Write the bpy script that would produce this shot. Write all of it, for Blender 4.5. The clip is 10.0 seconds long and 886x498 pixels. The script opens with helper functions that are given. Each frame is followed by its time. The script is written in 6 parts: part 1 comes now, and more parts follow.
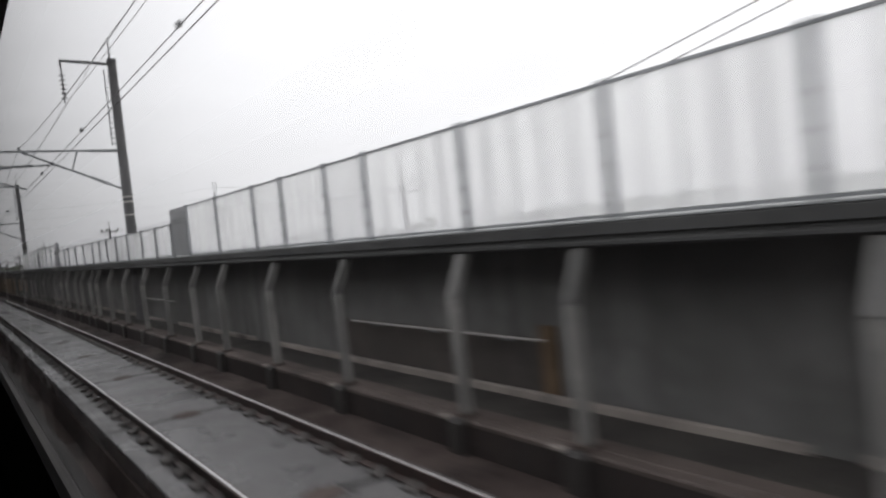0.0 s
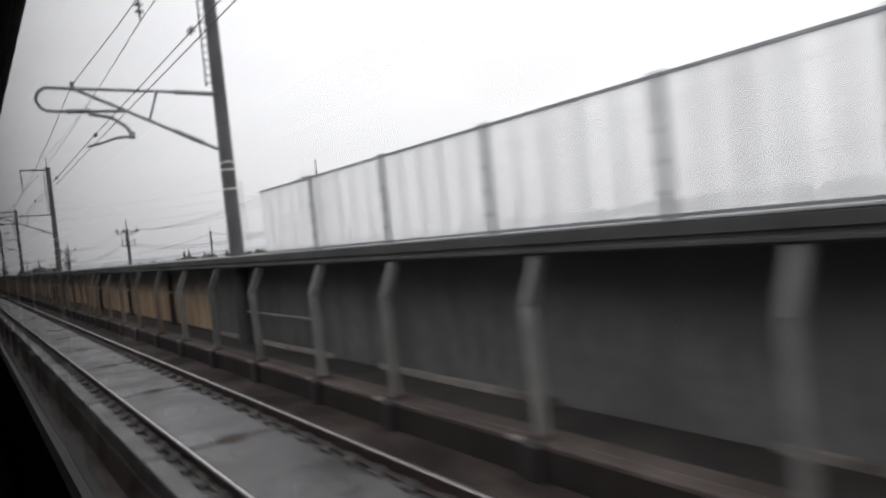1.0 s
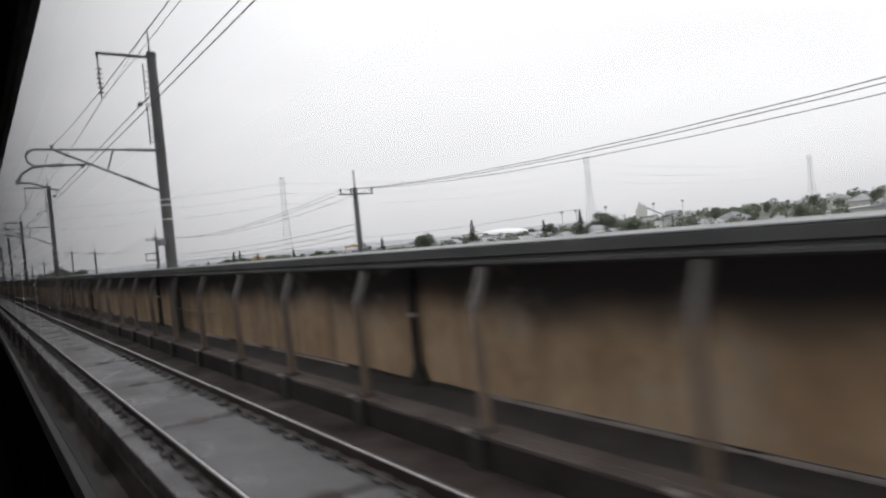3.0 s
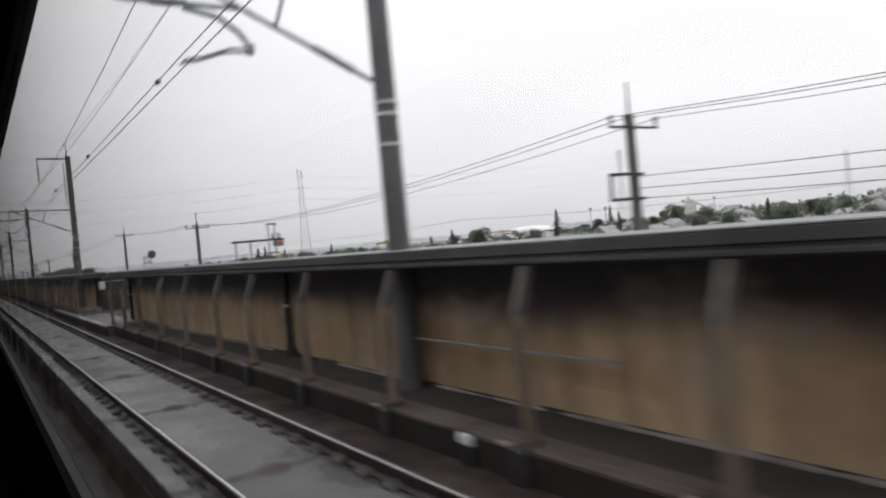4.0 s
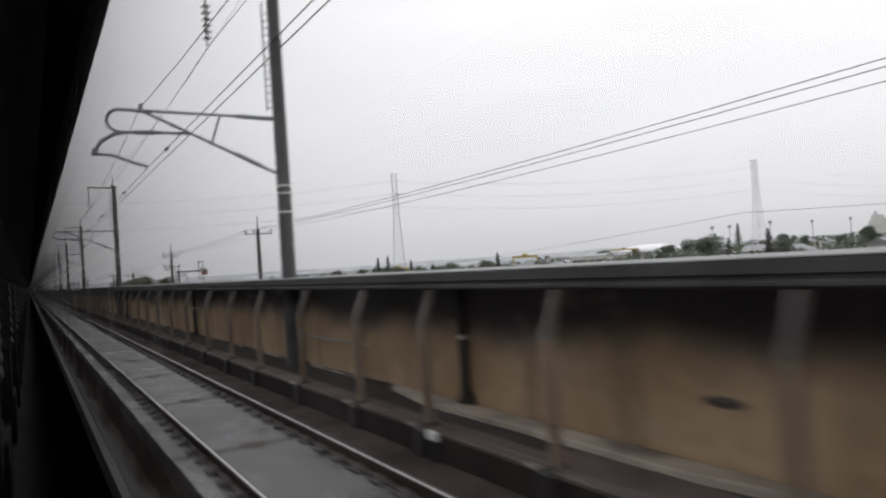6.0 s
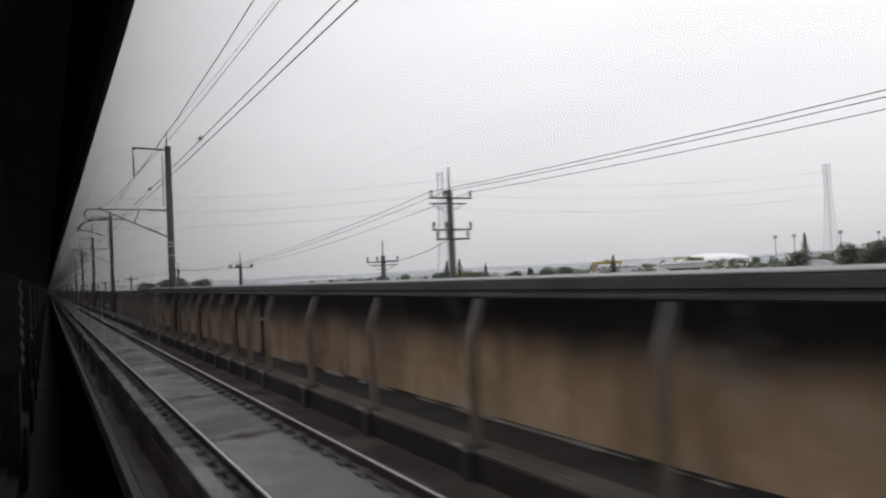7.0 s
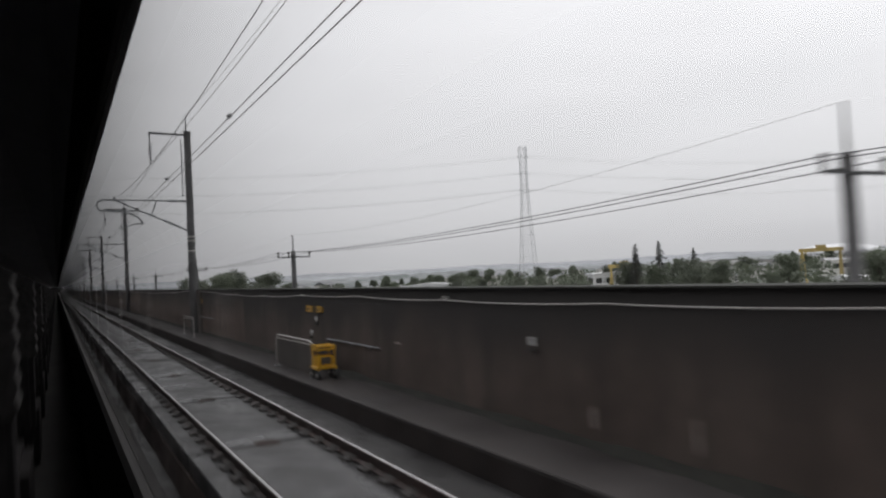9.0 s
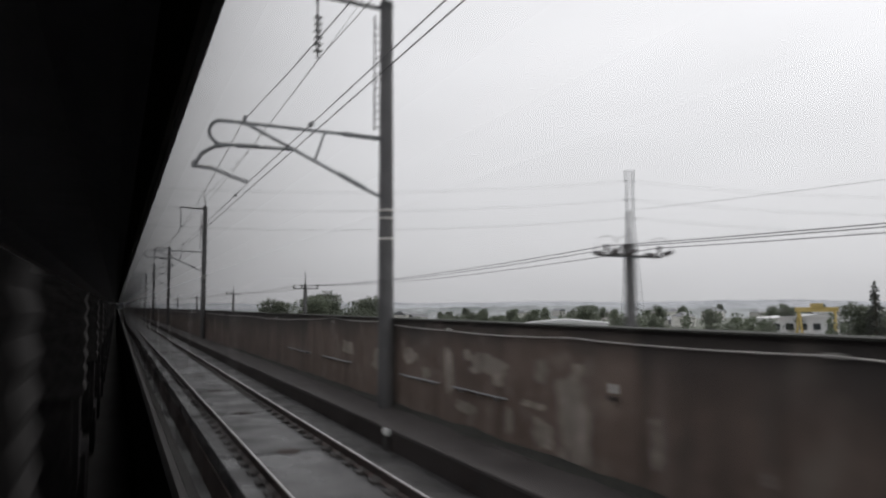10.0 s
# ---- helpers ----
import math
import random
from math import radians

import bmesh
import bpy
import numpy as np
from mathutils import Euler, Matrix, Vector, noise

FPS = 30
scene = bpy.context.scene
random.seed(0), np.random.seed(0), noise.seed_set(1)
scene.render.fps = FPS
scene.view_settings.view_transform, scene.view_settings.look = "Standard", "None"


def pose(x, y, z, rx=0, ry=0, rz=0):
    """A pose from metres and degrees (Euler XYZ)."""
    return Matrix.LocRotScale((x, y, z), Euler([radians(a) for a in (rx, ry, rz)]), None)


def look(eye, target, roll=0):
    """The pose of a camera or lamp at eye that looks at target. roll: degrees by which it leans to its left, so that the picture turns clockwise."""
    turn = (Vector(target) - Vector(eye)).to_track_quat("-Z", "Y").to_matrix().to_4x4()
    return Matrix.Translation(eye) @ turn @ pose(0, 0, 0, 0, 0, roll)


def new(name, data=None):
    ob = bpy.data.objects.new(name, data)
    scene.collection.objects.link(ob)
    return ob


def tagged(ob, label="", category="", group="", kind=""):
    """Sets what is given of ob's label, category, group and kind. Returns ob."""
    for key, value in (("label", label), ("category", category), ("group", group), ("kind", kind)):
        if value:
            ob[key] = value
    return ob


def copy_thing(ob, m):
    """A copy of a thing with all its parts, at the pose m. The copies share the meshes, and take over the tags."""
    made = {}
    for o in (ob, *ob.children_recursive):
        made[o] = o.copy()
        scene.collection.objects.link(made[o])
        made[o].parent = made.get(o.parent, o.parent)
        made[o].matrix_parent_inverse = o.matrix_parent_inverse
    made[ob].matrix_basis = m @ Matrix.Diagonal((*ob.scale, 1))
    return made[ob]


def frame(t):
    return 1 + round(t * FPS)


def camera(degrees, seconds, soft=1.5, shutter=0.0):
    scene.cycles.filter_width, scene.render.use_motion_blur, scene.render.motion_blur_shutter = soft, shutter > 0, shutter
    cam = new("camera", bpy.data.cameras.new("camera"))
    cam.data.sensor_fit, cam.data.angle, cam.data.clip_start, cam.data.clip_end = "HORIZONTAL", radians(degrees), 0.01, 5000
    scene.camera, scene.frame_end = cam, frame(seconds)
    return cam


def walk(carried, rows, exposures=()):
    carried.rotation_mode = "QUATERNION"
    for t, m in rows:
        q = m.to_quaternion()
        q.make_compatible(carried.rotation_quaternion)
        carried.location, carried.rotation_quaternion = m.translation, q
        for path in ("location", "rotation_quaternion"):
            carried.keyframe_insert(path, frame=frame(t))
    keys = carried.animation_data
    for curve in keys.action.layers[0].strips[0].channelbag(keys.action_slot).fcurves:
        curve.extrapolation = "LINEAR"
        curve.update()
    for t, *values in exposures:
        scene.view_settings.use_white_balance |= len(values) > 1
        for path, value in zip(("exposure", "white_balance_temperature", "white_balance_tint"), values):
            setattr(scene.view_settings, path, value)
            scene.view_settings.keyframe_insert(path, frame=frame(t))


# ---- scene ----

# The plan is drawn in units of a standard-gauge railway; U turns a plan unit into metres.
U = 0.64
EYE = 2.247            # eye above the rail heads
cam = camera(64.2, 10.0, soft=2.2, shutter=0.13)
# seconds, plan units along the line, yaw, pitch, roll
TURNS = [
    (0.0, 1.01, -35.24, -2.01, 6.04),
    (0.5, 29.84, -34.26, -1.55, 5.66),
    (1.0, 59.05, -34.36, -1.57, 5.95),
    (1.5, 89.28, -33.70, -1.15, 5.38),
    (2.0, 119.40, -33.93, -1.03, 5.44),
    (2.5, 149.41, -34.14, -1.09, 5.46),
    (2.7, 161.37, -33.85, -0.95, 5.44),
    (3.8, 227.13, -33.72, -0.75, 5.47),
    (4.0, 239.08, -33.96, -0.85, 5.31),
    (4.5, 269.09, -33.45, -0.61, 5.50),
    (5.0, 298.16, -33.19, -0.46, 5.29),
    (5.5, 328.51, -32.67, 0.01, 4.91),
    (6.0, 358.85, -30.41, 1.15, 3.81),
    (6.2, 370.86, -27.91, 2.31, 2.17),
    (7.3, 436.91, -29.55, 1.82, 2.95),
    (7.5, 448.92, -29.26, 2.00, 3.13),
    (8.0, 477.40, -26.24, 3.46, 2.24),
    (8.5, 507.27, -28.45, 2.26, 2.22),
    (9.0, 537.09, -28.68, 1.76, 2.95),
    (9.5, 566.97, -27.95, 2.64, 2.50),
    (10.0, 596.79, -24.74, 4.56, 0.23),
]
walk(cam, [(t, pose(0, y * U, EYE * U, 90 + p, r, w)) for t, y, w, p, r in TURNS],
     exposures=[(0, 0.62), (2.5, 0.52), (5, 0.44), (6, 0.36), (7.5, 0.26), (8.5, 0.17), (10, 0.13)])

# ---- world and light ----
world = bpy.data.worlds.new("overcast_sky")
scene.world = world
world.use_nodes = True
wn, wl = world.node_tree.nodes, world.node_tree.links
wn.clear()
w_out = wn.new("ShaderNodeOutputWorld")
w_bg = wn.new("ShaderNodeBackground")
w_sky = wn.new("ShaderNodeTexSky")
w_sky.sky_type = 'NISHITA'
w_sky.sun_disc = False
w_sky.sun_elevation = radians(62)
w_sky.sun_rotation = radians(70)
w_sky.dust_density = 6.0
w_grey = wn.new("ShaderNodeHueSaturation")
w_grey.inputs["Saturation"].default_value = 0.06
w_grey.inputs["Value"].default_value = 0.05
wl.new(w_sky.outputs["Color"], w_grey.inputs["Color"])
w_co = wn.new("ShaderNodeTexCoord")
w_sep = wn.new("ShaderNodeSeparateXYZ")
wl.new(w_co.outputs["Generated"], w_sep.inputs[0])
w_ramp = wn.new("ShaderNodeValToRGB")          # cloud deck: duller at the horizon, brighter overhead
w_ramp.color_ramp.elements[0].position = 0.0
w_ramp.color_ramp.elements[0].color = (0.66, 0.66, 0.68, 1)
w_ramp.color_ramp.elements[1].position = 0.5
w_ramp.color_ramp.elements[1].color = (0.97, 0.97, 1.0, 1)
wl.new(w_sep.outputs["Z"], w_ramp.inputs[0])
w_map = wn.new("ShaderNodeMapping")
w_map.inputs["Scale"].default_value = (1.5, 1.5, 5.0)
wl.new(w_co.outputs["Generated"], w_map.inputs["Vector"])
w_noise = wn.new("ShaderNodeTexNoise")
w_noise.inputs["Scale"].default_value = 1.6
w_noise.inputs["Detail"].default_value = 5
wl.new(w_map.outputs[0], w_noise.inputs["Vector"])
w_rng = wn.new("ShaderNodeMapRange")
w_rng.inputs["From Min"].default_value = 0.3
w_rng.inputs["From Max"].default_value = 0.7
w_rng.inputs["To Min"].default_value = 0.93
w_rng.inputs["To Max"].default_value = 1.05
wl.new(w_noise.outputs[0], w_rng.inputs["Value"])
w_mul = wn.new("ShaderNodeVectorMath")
w_mul.operation = 'SCALE'
wl.new(w_ramp.outputs[0], w_mul.inputs[0])
wl.new(w_rng.outputs[0], w_mul.inputs["Scale"])
w_add = wn.new("ShaderNodeVectorMath")
w_add.operation = 'ADD'
wl.new(w_mul.outputs[0], w_add.inputs[0])
wl.new(w_grey.outputs[0], w_add.inputs[1])
wl.new(w_add.outputs[0], w_bg.inputs["Color"])
w_bg.inputs["Strength"].default_value = 0.85
wl.new(w_bg.outputs[0], w_out.inputs["Surface"])

sun_data = bpy.data.lights.new("sun", 'SUN')
sun_data.energy = 0.5
sun_data.angle = radians(40)
sun_data.color = (1.0, 0.98, 0.95)
sun = new("sun", sun_data)
sun.matrix_world = look((60, 40, 100), (0, 0, 0))


# ---- materials ----
def material(name, a, b, rough=0.8, rough2=None, scale=1.0, detail=6, bump=0.2, fine=25.0, metal=0.0,
             streak=0.0, streak_col=(0.03, 0.03, 0.03), stretch=(1, 1, 1), rand=0.12, spec=0.5):
    """Two-tone noise at two scales, with streaks that run down, a rough bump and a shade of its own for each object."""
    m = bpy.data.materials.new(name)
    m.use_nodes = True
    n, l = m.node_tree.nodes, m.node_tree.links
    p = n["Principled BSDF"]
    co = n.new("ShaderNodeNewGeometry")
    mp = n.new("ShaderNodeMapping")
    mp.inputs["Scale"].default_value = stretch
    l.new(co.outputs["Position"], mp.inputs["Vector"])
    n1 = n.new("ShaderNodeTexNoise")
    n1.inputs["Scale"].default_value = scale
    n1.inputs["Detail"].default_value = detail
    n1.inputs["Roughness"].default_value = 0.62
    l.new(mp.outputs[0], n1.inputs["Vector"])
    n2 = n.new("ShaderNodeTexNoise")
    n2.inputs["Scale"].default_value = fine
    n2.inputs["Detail"].default_value = 3
    l.new(co.outputs["Position"], n2.inputs["Vector"])
    r = n.new("ShaderNodeMapRange")
    r.inputs["From Min"].default_value = 0.35
    r.inputs["From Max"].default_value = 0.65
    l.new(n1.outputs[0], r.inputs["Value"])
    mix = n.new("ShaderNodeMix")
    mix.data_type = 'RGBA'
    l.new(r.outputs[0], mix.inputs["Factor"])
    mix.inputs["A"].default_value = (*a, 1)
    mix.inputs["B"].default_value = (*b, 1)
    col = mix.outputs["Result"]
    if streak:
        ms = n.new("ShaderNodeMapping")
        ms.inputs["Scale"].default_value = (2.2, 2.2, 0.16)
        l.new(co.outputs["Position"], ms.inputs["Vector"])
        ns = n.new("ShaderNodeTexNoise")
        ns.inputs["Scale"].default_value = 1.6
        ns.inputs["Detail"].default_value = 5
        l.new(ms.outputs[0], ns.inputs["Vector"])
        rs = n.new("ShaderNodeMapRange")
        rs.inputs["From Min"].default_value = 0.48
        rs.inputs["From Max"].default_value = 0.72
        rs.inputs["To Max"].default_value = streak
        l.new(ns.outputs[0], rs.inputs["Value"])
        mx = n.new("ShaderNodeMix")
        mx.data_type = 'RGBA'
        l.new(rs.outputs[0], mx.inputs["Factor"])
        l.new(col, mx.inputs["A"])
        mx.inputs["B"].default_value = (*streak_col, 1)
        col = mx.outputs["Result"]
    oi = n.new("ShaderNodeObjectInfo")
    rr = n.new("ShaderNodeMapRange")
    rr.inputs["To Min"].default_value = 1 - rand
    rr.inputs["To Max"].default_value = 1 + rand
    l.new(oi.outputs["Random"], rr.inputs["Value"])
    fr = n.new("ShaderNodeMapRange")
    fr.inputs["From Min"].default_value = 0.3
    fr.inputs["From Max"].default_value = 0.7
    fr.inputs["To Min"].default_value = 0.88
    fr.inputs["To Max"].default_value = 1.12
    l.new(n2.outputs[0], fr.inputs["Value"])
    mm = n.new("ShaderNodeMath")
    mm.operation = 'MULTIPLY'
    l.new(rr.outputs[0], mm.inputs[0])
    l.new(fr.outputs[0], mm.inputs[1])
    sc = n.new("ShaderNodeVectorMath")
    sc.operation = 'SCALE'
    l.new(col, sc.inputs[0])
    l.new(mm.outputs[0], sc.inputs["Scale"])
    l.new(sc.outputs[0], p.inputs["Base Color"])
    p.inputs["Metallic"].default_value = metal
    p.inputs["Specular IOR Level"].default_value = spec
    if rough2 is None:
        p.inputs["Roughness"].default_value = rough
    else:
        rg = n.new("ShaderNodeMapRange")
        rg.inputs["From Min"].default_value = 0.4
        rg.inputs["From Max"].default_value = 0.6
        rg.inputs["To Min"].default_value = rough
        rg.inputs["To Max"].default_value = rough2
        l.new(n1.outputs[0], rg.inputs["Value"])
        l.new(rg.outputs[0], p.inputs["Roughness"])
    if bump:
        bp = n.new("ShaderNodeBump")
        bp.inputs["Strength"].default_value = bump
        bp.inputs["Distance"].default_value = 0.02
        l.new(n2.outputs[0], bp.inputs["Height"])
        l.new(bp.outputs[0], p.inputs["Normal"])
    return m


def bloom(m, colour, amount, low, scale=(0.9, 0.9, 0.35)):
    """Sparse blotches of the given colour over the material m, such as lime bloom or painted puddle sheen."""
    n, l = m.node_tree.nodes, m.node_tree.links
    p = n["Principled BSDF"]
    old = p.inputs["Base Color"].links[0].from_socket
    co = n.new("ShaderNodeNewGeometry")
    mp = n.new("ShaderNodeMapping")
    mp.inputs["Scale"].default_value = scale
    mp.inputs["Location"].default_value = (3.1, 7.7, 1.3)
    l.new(co.outputs["Position"], mp.inputs["Vector"])
    nz = n.new("ShaderNodeTexNoise")
    nz.inputs["Scale"].default_value = 1.3
    nz.inputs["Detail"].default_value = 7
    nz.inputs["Roughness"].default_value = 0.65
    l.new(mp.outputs[0], nz.inputs["Vector"])
    r = n.new("ShaderNodeMapRange")
    r.inputs["From Min"].default_value = low
    r.inputs["From Max"].default_value = low + 0.13
    r.inputs["To Max"].default_value = amount
    l.new(nz.outputs[0], r.inputs["Value"])
    mx = n.new("ShaderNodeMix")
    mx.data_type = 'RGBA'
    l.new(r.outputs[0], mx.inputs["Factor"])
    l.new(old, mx.inputs["A"])
    mx.inputs["B"].default_value = (*colour, 1)
    l.new(mx.outputs["Result"], p.inputs["Base Color"])
    return m


def dark_topped_wall(name, clean, clean2, top_dark, line, soft, lobe=0.22):
    """Concrete darkened above the height line (metres), with a lobed, dripping lower edge. The dark is a sooty stain
    and, below the coping, shade put into the colour.
    """
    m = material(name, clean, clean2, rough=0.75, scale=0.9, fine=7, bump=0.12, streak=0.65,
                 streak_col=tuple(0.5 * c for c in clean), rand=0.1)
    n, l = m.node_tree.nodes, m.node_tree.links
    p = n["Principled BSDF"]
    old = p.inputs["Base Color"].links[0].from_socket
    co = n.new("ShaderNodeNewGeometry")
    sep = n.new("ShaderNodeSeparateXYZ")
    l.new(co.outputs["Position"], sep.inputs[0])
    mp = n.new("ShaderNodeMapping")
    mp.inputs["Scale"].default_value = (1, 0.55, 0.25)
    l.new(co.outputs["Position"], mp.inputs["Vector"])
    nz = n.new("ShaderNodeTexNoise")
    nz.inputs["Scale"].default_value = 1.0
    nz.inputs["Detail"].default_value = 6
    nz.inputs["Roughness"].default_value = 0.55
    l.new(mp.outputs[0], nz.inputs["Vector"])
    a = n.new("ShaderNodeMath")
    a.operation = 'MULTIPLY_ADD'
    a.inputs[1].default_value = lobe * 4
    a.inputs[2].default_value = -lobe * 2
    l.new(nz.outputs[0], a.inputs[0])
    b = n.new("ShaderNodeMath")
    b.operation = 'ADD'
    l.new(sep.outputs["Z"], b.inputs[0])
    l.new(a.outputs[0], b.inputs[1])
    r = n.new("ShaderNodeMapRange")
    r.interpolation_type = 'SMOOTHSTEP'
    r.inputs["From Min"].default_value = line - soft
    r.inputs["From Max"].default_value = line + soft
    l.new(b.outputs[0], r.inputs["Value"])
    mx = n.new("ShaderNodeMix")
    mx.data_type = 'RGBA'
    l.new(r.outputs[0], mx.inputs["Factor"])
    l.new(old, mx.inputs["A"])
    mx.inputs["B"].default_value = (*top_dark, 1)
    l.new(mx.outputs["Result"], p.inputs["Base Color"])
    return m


def leafy(m):
    """Lets light through the leaves of the material m."""
    n, l = m.node_tree.nodes, m.node_tree.links
    p = n["Principled BSDF"]
    tl = n.new("ShaderNodeBsdfTranslucent")
    l.new(p.inputs["Base Color"].links[0].from_socket, tl.inputs["Color"])
    mx = n.new("ShaderNodeMixShader")
    mx.inputs[0].default_value = 0.45
    l.new(p.outputs[0], mx.inputs[1])
    l.new(tl.outputs[0], mx.inputs[2])
    l.new(mx.outputs[0], n["Material Output"].inputs["Surface"])
    return m


SLAB = material("wet_slab_concrete", (0.046, 0.044, 0.045), (0.088, 0.085, 0.086), rough=0.22, rough2=0.55, scale=1.1, bump=0.12, spec=0.35)
BED = material("dark_wet_trackbed", (0.038, 0.0285, 0.0263), (0.078, 0.06, 0.0545), rough=0.95, rough2=0.7, scale=1.4, bump=0.4, spec=0.15)
KERB = material("kerb_concrete", (0.17, 0.155, 0.153), (0.3, 0.275, 0.272), rough=0.6, scale=1.5, streak=0.5)
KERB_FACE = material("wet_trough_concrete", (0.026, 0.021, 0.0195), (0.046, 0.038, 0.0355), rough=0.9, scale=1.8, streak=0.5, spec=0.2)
WALK = material("walkway_concrete", (0.036, 0.031, 0.03), (0.072, 0.064, 0.062), rough=0.6, rough2=0.85, scale=1.0, spec=0.3)
LEDGE = bloom(material("pale_ledge_concrete", (0.26, 0.22, 0.185), (0.48, 0.415, 0.35), rough=0.7, scale=1.6, bump=0.5), (0.09, 0.07, 0.06), 0.8, 0.54, (1.1, 1.1, 1.1))
# Barrier tops: sooty stain plus the coping's shade, both put into the colour.
GREY_WALL = dark_topped_wall("grey_barrier_concrete", (0.13, 0.127, 0.123), (0.2, 0.196, 0.19), (0.062, 0.06, 0.058), 1.3 * U, 0.5)
TAN_WALL = dark_topped_wall("tan_barrier_concrete", (0.37, 0.245, 0.142), (0.55, 0.395, 0.25), (0.062, 0.053, 0.05), 1.1 * U, 0.24, lobe=0.2)
PLAIN_WALL = dark_topped_wall("brown_parapet_concrete", (0.1, 0.071, 0.057), (0.158, 0.118, 0.098), (0.033, 0.0275, 0.0255), 1.2 * U, 0.42, lobe=0.3)
DARK_PARAPET = dark_topped_wall("dark_parapet_concrete", (0.072, 0.053, 0.044), (0.115, 0.088, 0.074), (0.024, 0.0205, 0.019), 0.95 * U, 0.4, lobe=0.3)
PATCHY_WALL = bloom(dark_topped_wall("patchy_parapet_concrete", (0.105, 0.074, 0.058), (0.165, 0.122, 0.1), (0.055, 0.046, 0.041), 1.6 * U, 0.3), (0.24, 0.2, 0.17), 0.5, 0.54, (2.0, 2.0, 1.7))
bloom(PATCHY_WALL, (0.3, 0.26, 0.225), 0.4, 0.6, (3.6, 3.6, 2.0))
bloom(PLAIN_WALL, (0.22, 0.19, 0.165), 0.5, 0.62)
bloom(PLAIN_WALL, (0.035, 0.03, 0.028), 0.7, 0.56, (1.5, 1.5, 0.3))
bloom(TAN_WALL, (0.5, 0.45, 0.38), 0.45, 0.56, (0.5, 0.5, 0.8))
bloom(DARK_PARAPET, (0.2, 0.172, 0.155), 0.45, 0.61, (3.0, 3.0, 0.22))
bloom(GREY_WALL, (0.22, 0.215, 0.21), 0.4, 0.62)
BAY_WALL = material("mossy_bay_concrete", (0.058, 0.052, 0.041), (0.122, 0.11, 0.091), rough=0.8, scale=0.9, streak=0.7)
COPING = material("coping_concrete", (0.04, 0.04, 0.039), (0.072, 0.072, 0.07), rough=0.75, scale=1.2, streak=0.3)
# Paler than the coping faces: the wet sheen is put into the colour.
COPING_TOP = material("wet_sheen_coping_top", (0.1, 0.103, 0.103), (0.16, 0.165, 0.165), rough=0.6, scale=1.2)
RIB = material("rib_concrete", (0.2, 0.195, 0.187), (0.32, 0.31, 0.295), rough=0.7, scale=2.0, streak=0.5, rand=0.2)
STEEL_DARK = material("dark_steel", (0.03, 0.03, 0.031), (0.05, 0.05, 0.052), rough=0.5, scale=4, metal=0.3)
GALV = material("galvanised_steel", (0.24, 0.25, 0.26), (0.34, 0.35, 0.36), rough=0.5, scale=4, metal=0.4)
POLE = material("spun_concrete_pole", (0.085, 0.084, 0.086), (0.13, 0.128, 0.131), rough=0.65, scale=1.5, streak=0.5)
RAIL_SIDE = material("rusty_rail_steel", (0.032, 0.021, 0.019), (0.066, 0.042, 0.036), rough=0.55, scale=6, metal=0.2)
RAIL_TOP = material("polished_rail_head", (0.5, 0.49, 0.49), (0.62, 0.61, 0.61), rough=0.28, scale=6, metal=1.0, rand=0)
FAST = material("fastener_iron", (0.025, 0.022, 0.02), (0.055, 0.045, 0.04), rough=0.6, scale=8)
WIRE = material("bronze_wire", (0.05, 0.05, 0.052), (0.08, 0.08, 0.082), rough=0.5, scale=4, metal=0.4)
PORC = material("brown_porcelain", (0.05, 0.045, 0.045), (0.08, 0.07, 0.07), rough=0.25, scale=6)
PIPE = material("stained_drain_pipe", (0.018, 0.016, 0.015), (0.045, 0.04, 0.038), rough=0.6, scale=3)
MOSS = material("black_moss", (0.012, 0.012, 0.010), (0.03, 0.03, 0.024), rough=0.9, scale=8, bump=0.8)
WHITE = material("white_enamel", (0.72, 0.73, 0.72), (0.82, 0.82, 0.81), rough=0.35, scale=3)
YELLOW = material("yellow_paint", (0.55, 0.29, 0.015), (0.7, 0.4, 0.02), rough=0.4, scale=4)
RAILING = material("railing_zinc", (0.42, 0.4, 0.38), (0.6, 0.58, 0.55), rough=0.45, scale=6, metal=0.3)
GROUND = material("field_and_town_ground", (0.06, 0.075, 0.045), (0.16, 0.155, 0.14), rough=0.9, scale=0.02, fine=0.4, bump=0, rand=0)
LEAF = leafy(material("leaf_green", (0.088, 0.106, 0.07), (0.13, 0.148, 0.106), rough=0.5, scale=0.5, bump=0, rand=0.3, spec=0.9))
CONIFER = leafy(material("conifer_green", (0.075, 0.082, 0.072), (0.115, 0.122, 0.108), rough=0.5, scale=0.5, bump=0, rand=0.25, spec=0.8))
BARK = material("bark", (0.06, 0.05, 0.04), (0.1, 0.085, 0.07), rough=0.9, scale=3)
PLASTER = material("house_plaster", (0.5, 0.49, 0.46), (0.62, 0.61, 0.58), rough=0.8, scale=0.6, rand=0.3)
ROOF = material("grey_roof_tiles", (0.09, 0.093, 0.1), (0.18, 0.184, 0.195), rough=0.5, scale=1.2, rand=0.35)
DARK_ROOF = material("dark_roof_tiles", (0.05, 0.05, 0.053), (0.085, 0.086, 0.09), rough=0.8, scale=1.2, rand=0.1, spec=0.2)
GLASSY = material("window_glass_dark", (0.03, 0.035, 0.04), (0.06, 0.065, 0.07), rough=0.1, scale=2, bump=0)
WHITE_ROOF = material("white_membrane_roof", (0.6, 0.6, 0.61), (0.7, 0.7, 0.71), rough=0.5, scale=0.1)
# Rain haze is put into these pale distance colours.
PYLON = material("hazed_lattice_steel", (0.42, 0.43, 0.445), (0.52, 0.53, 0.545), rough=0.6, scale=0.3, bump=0)
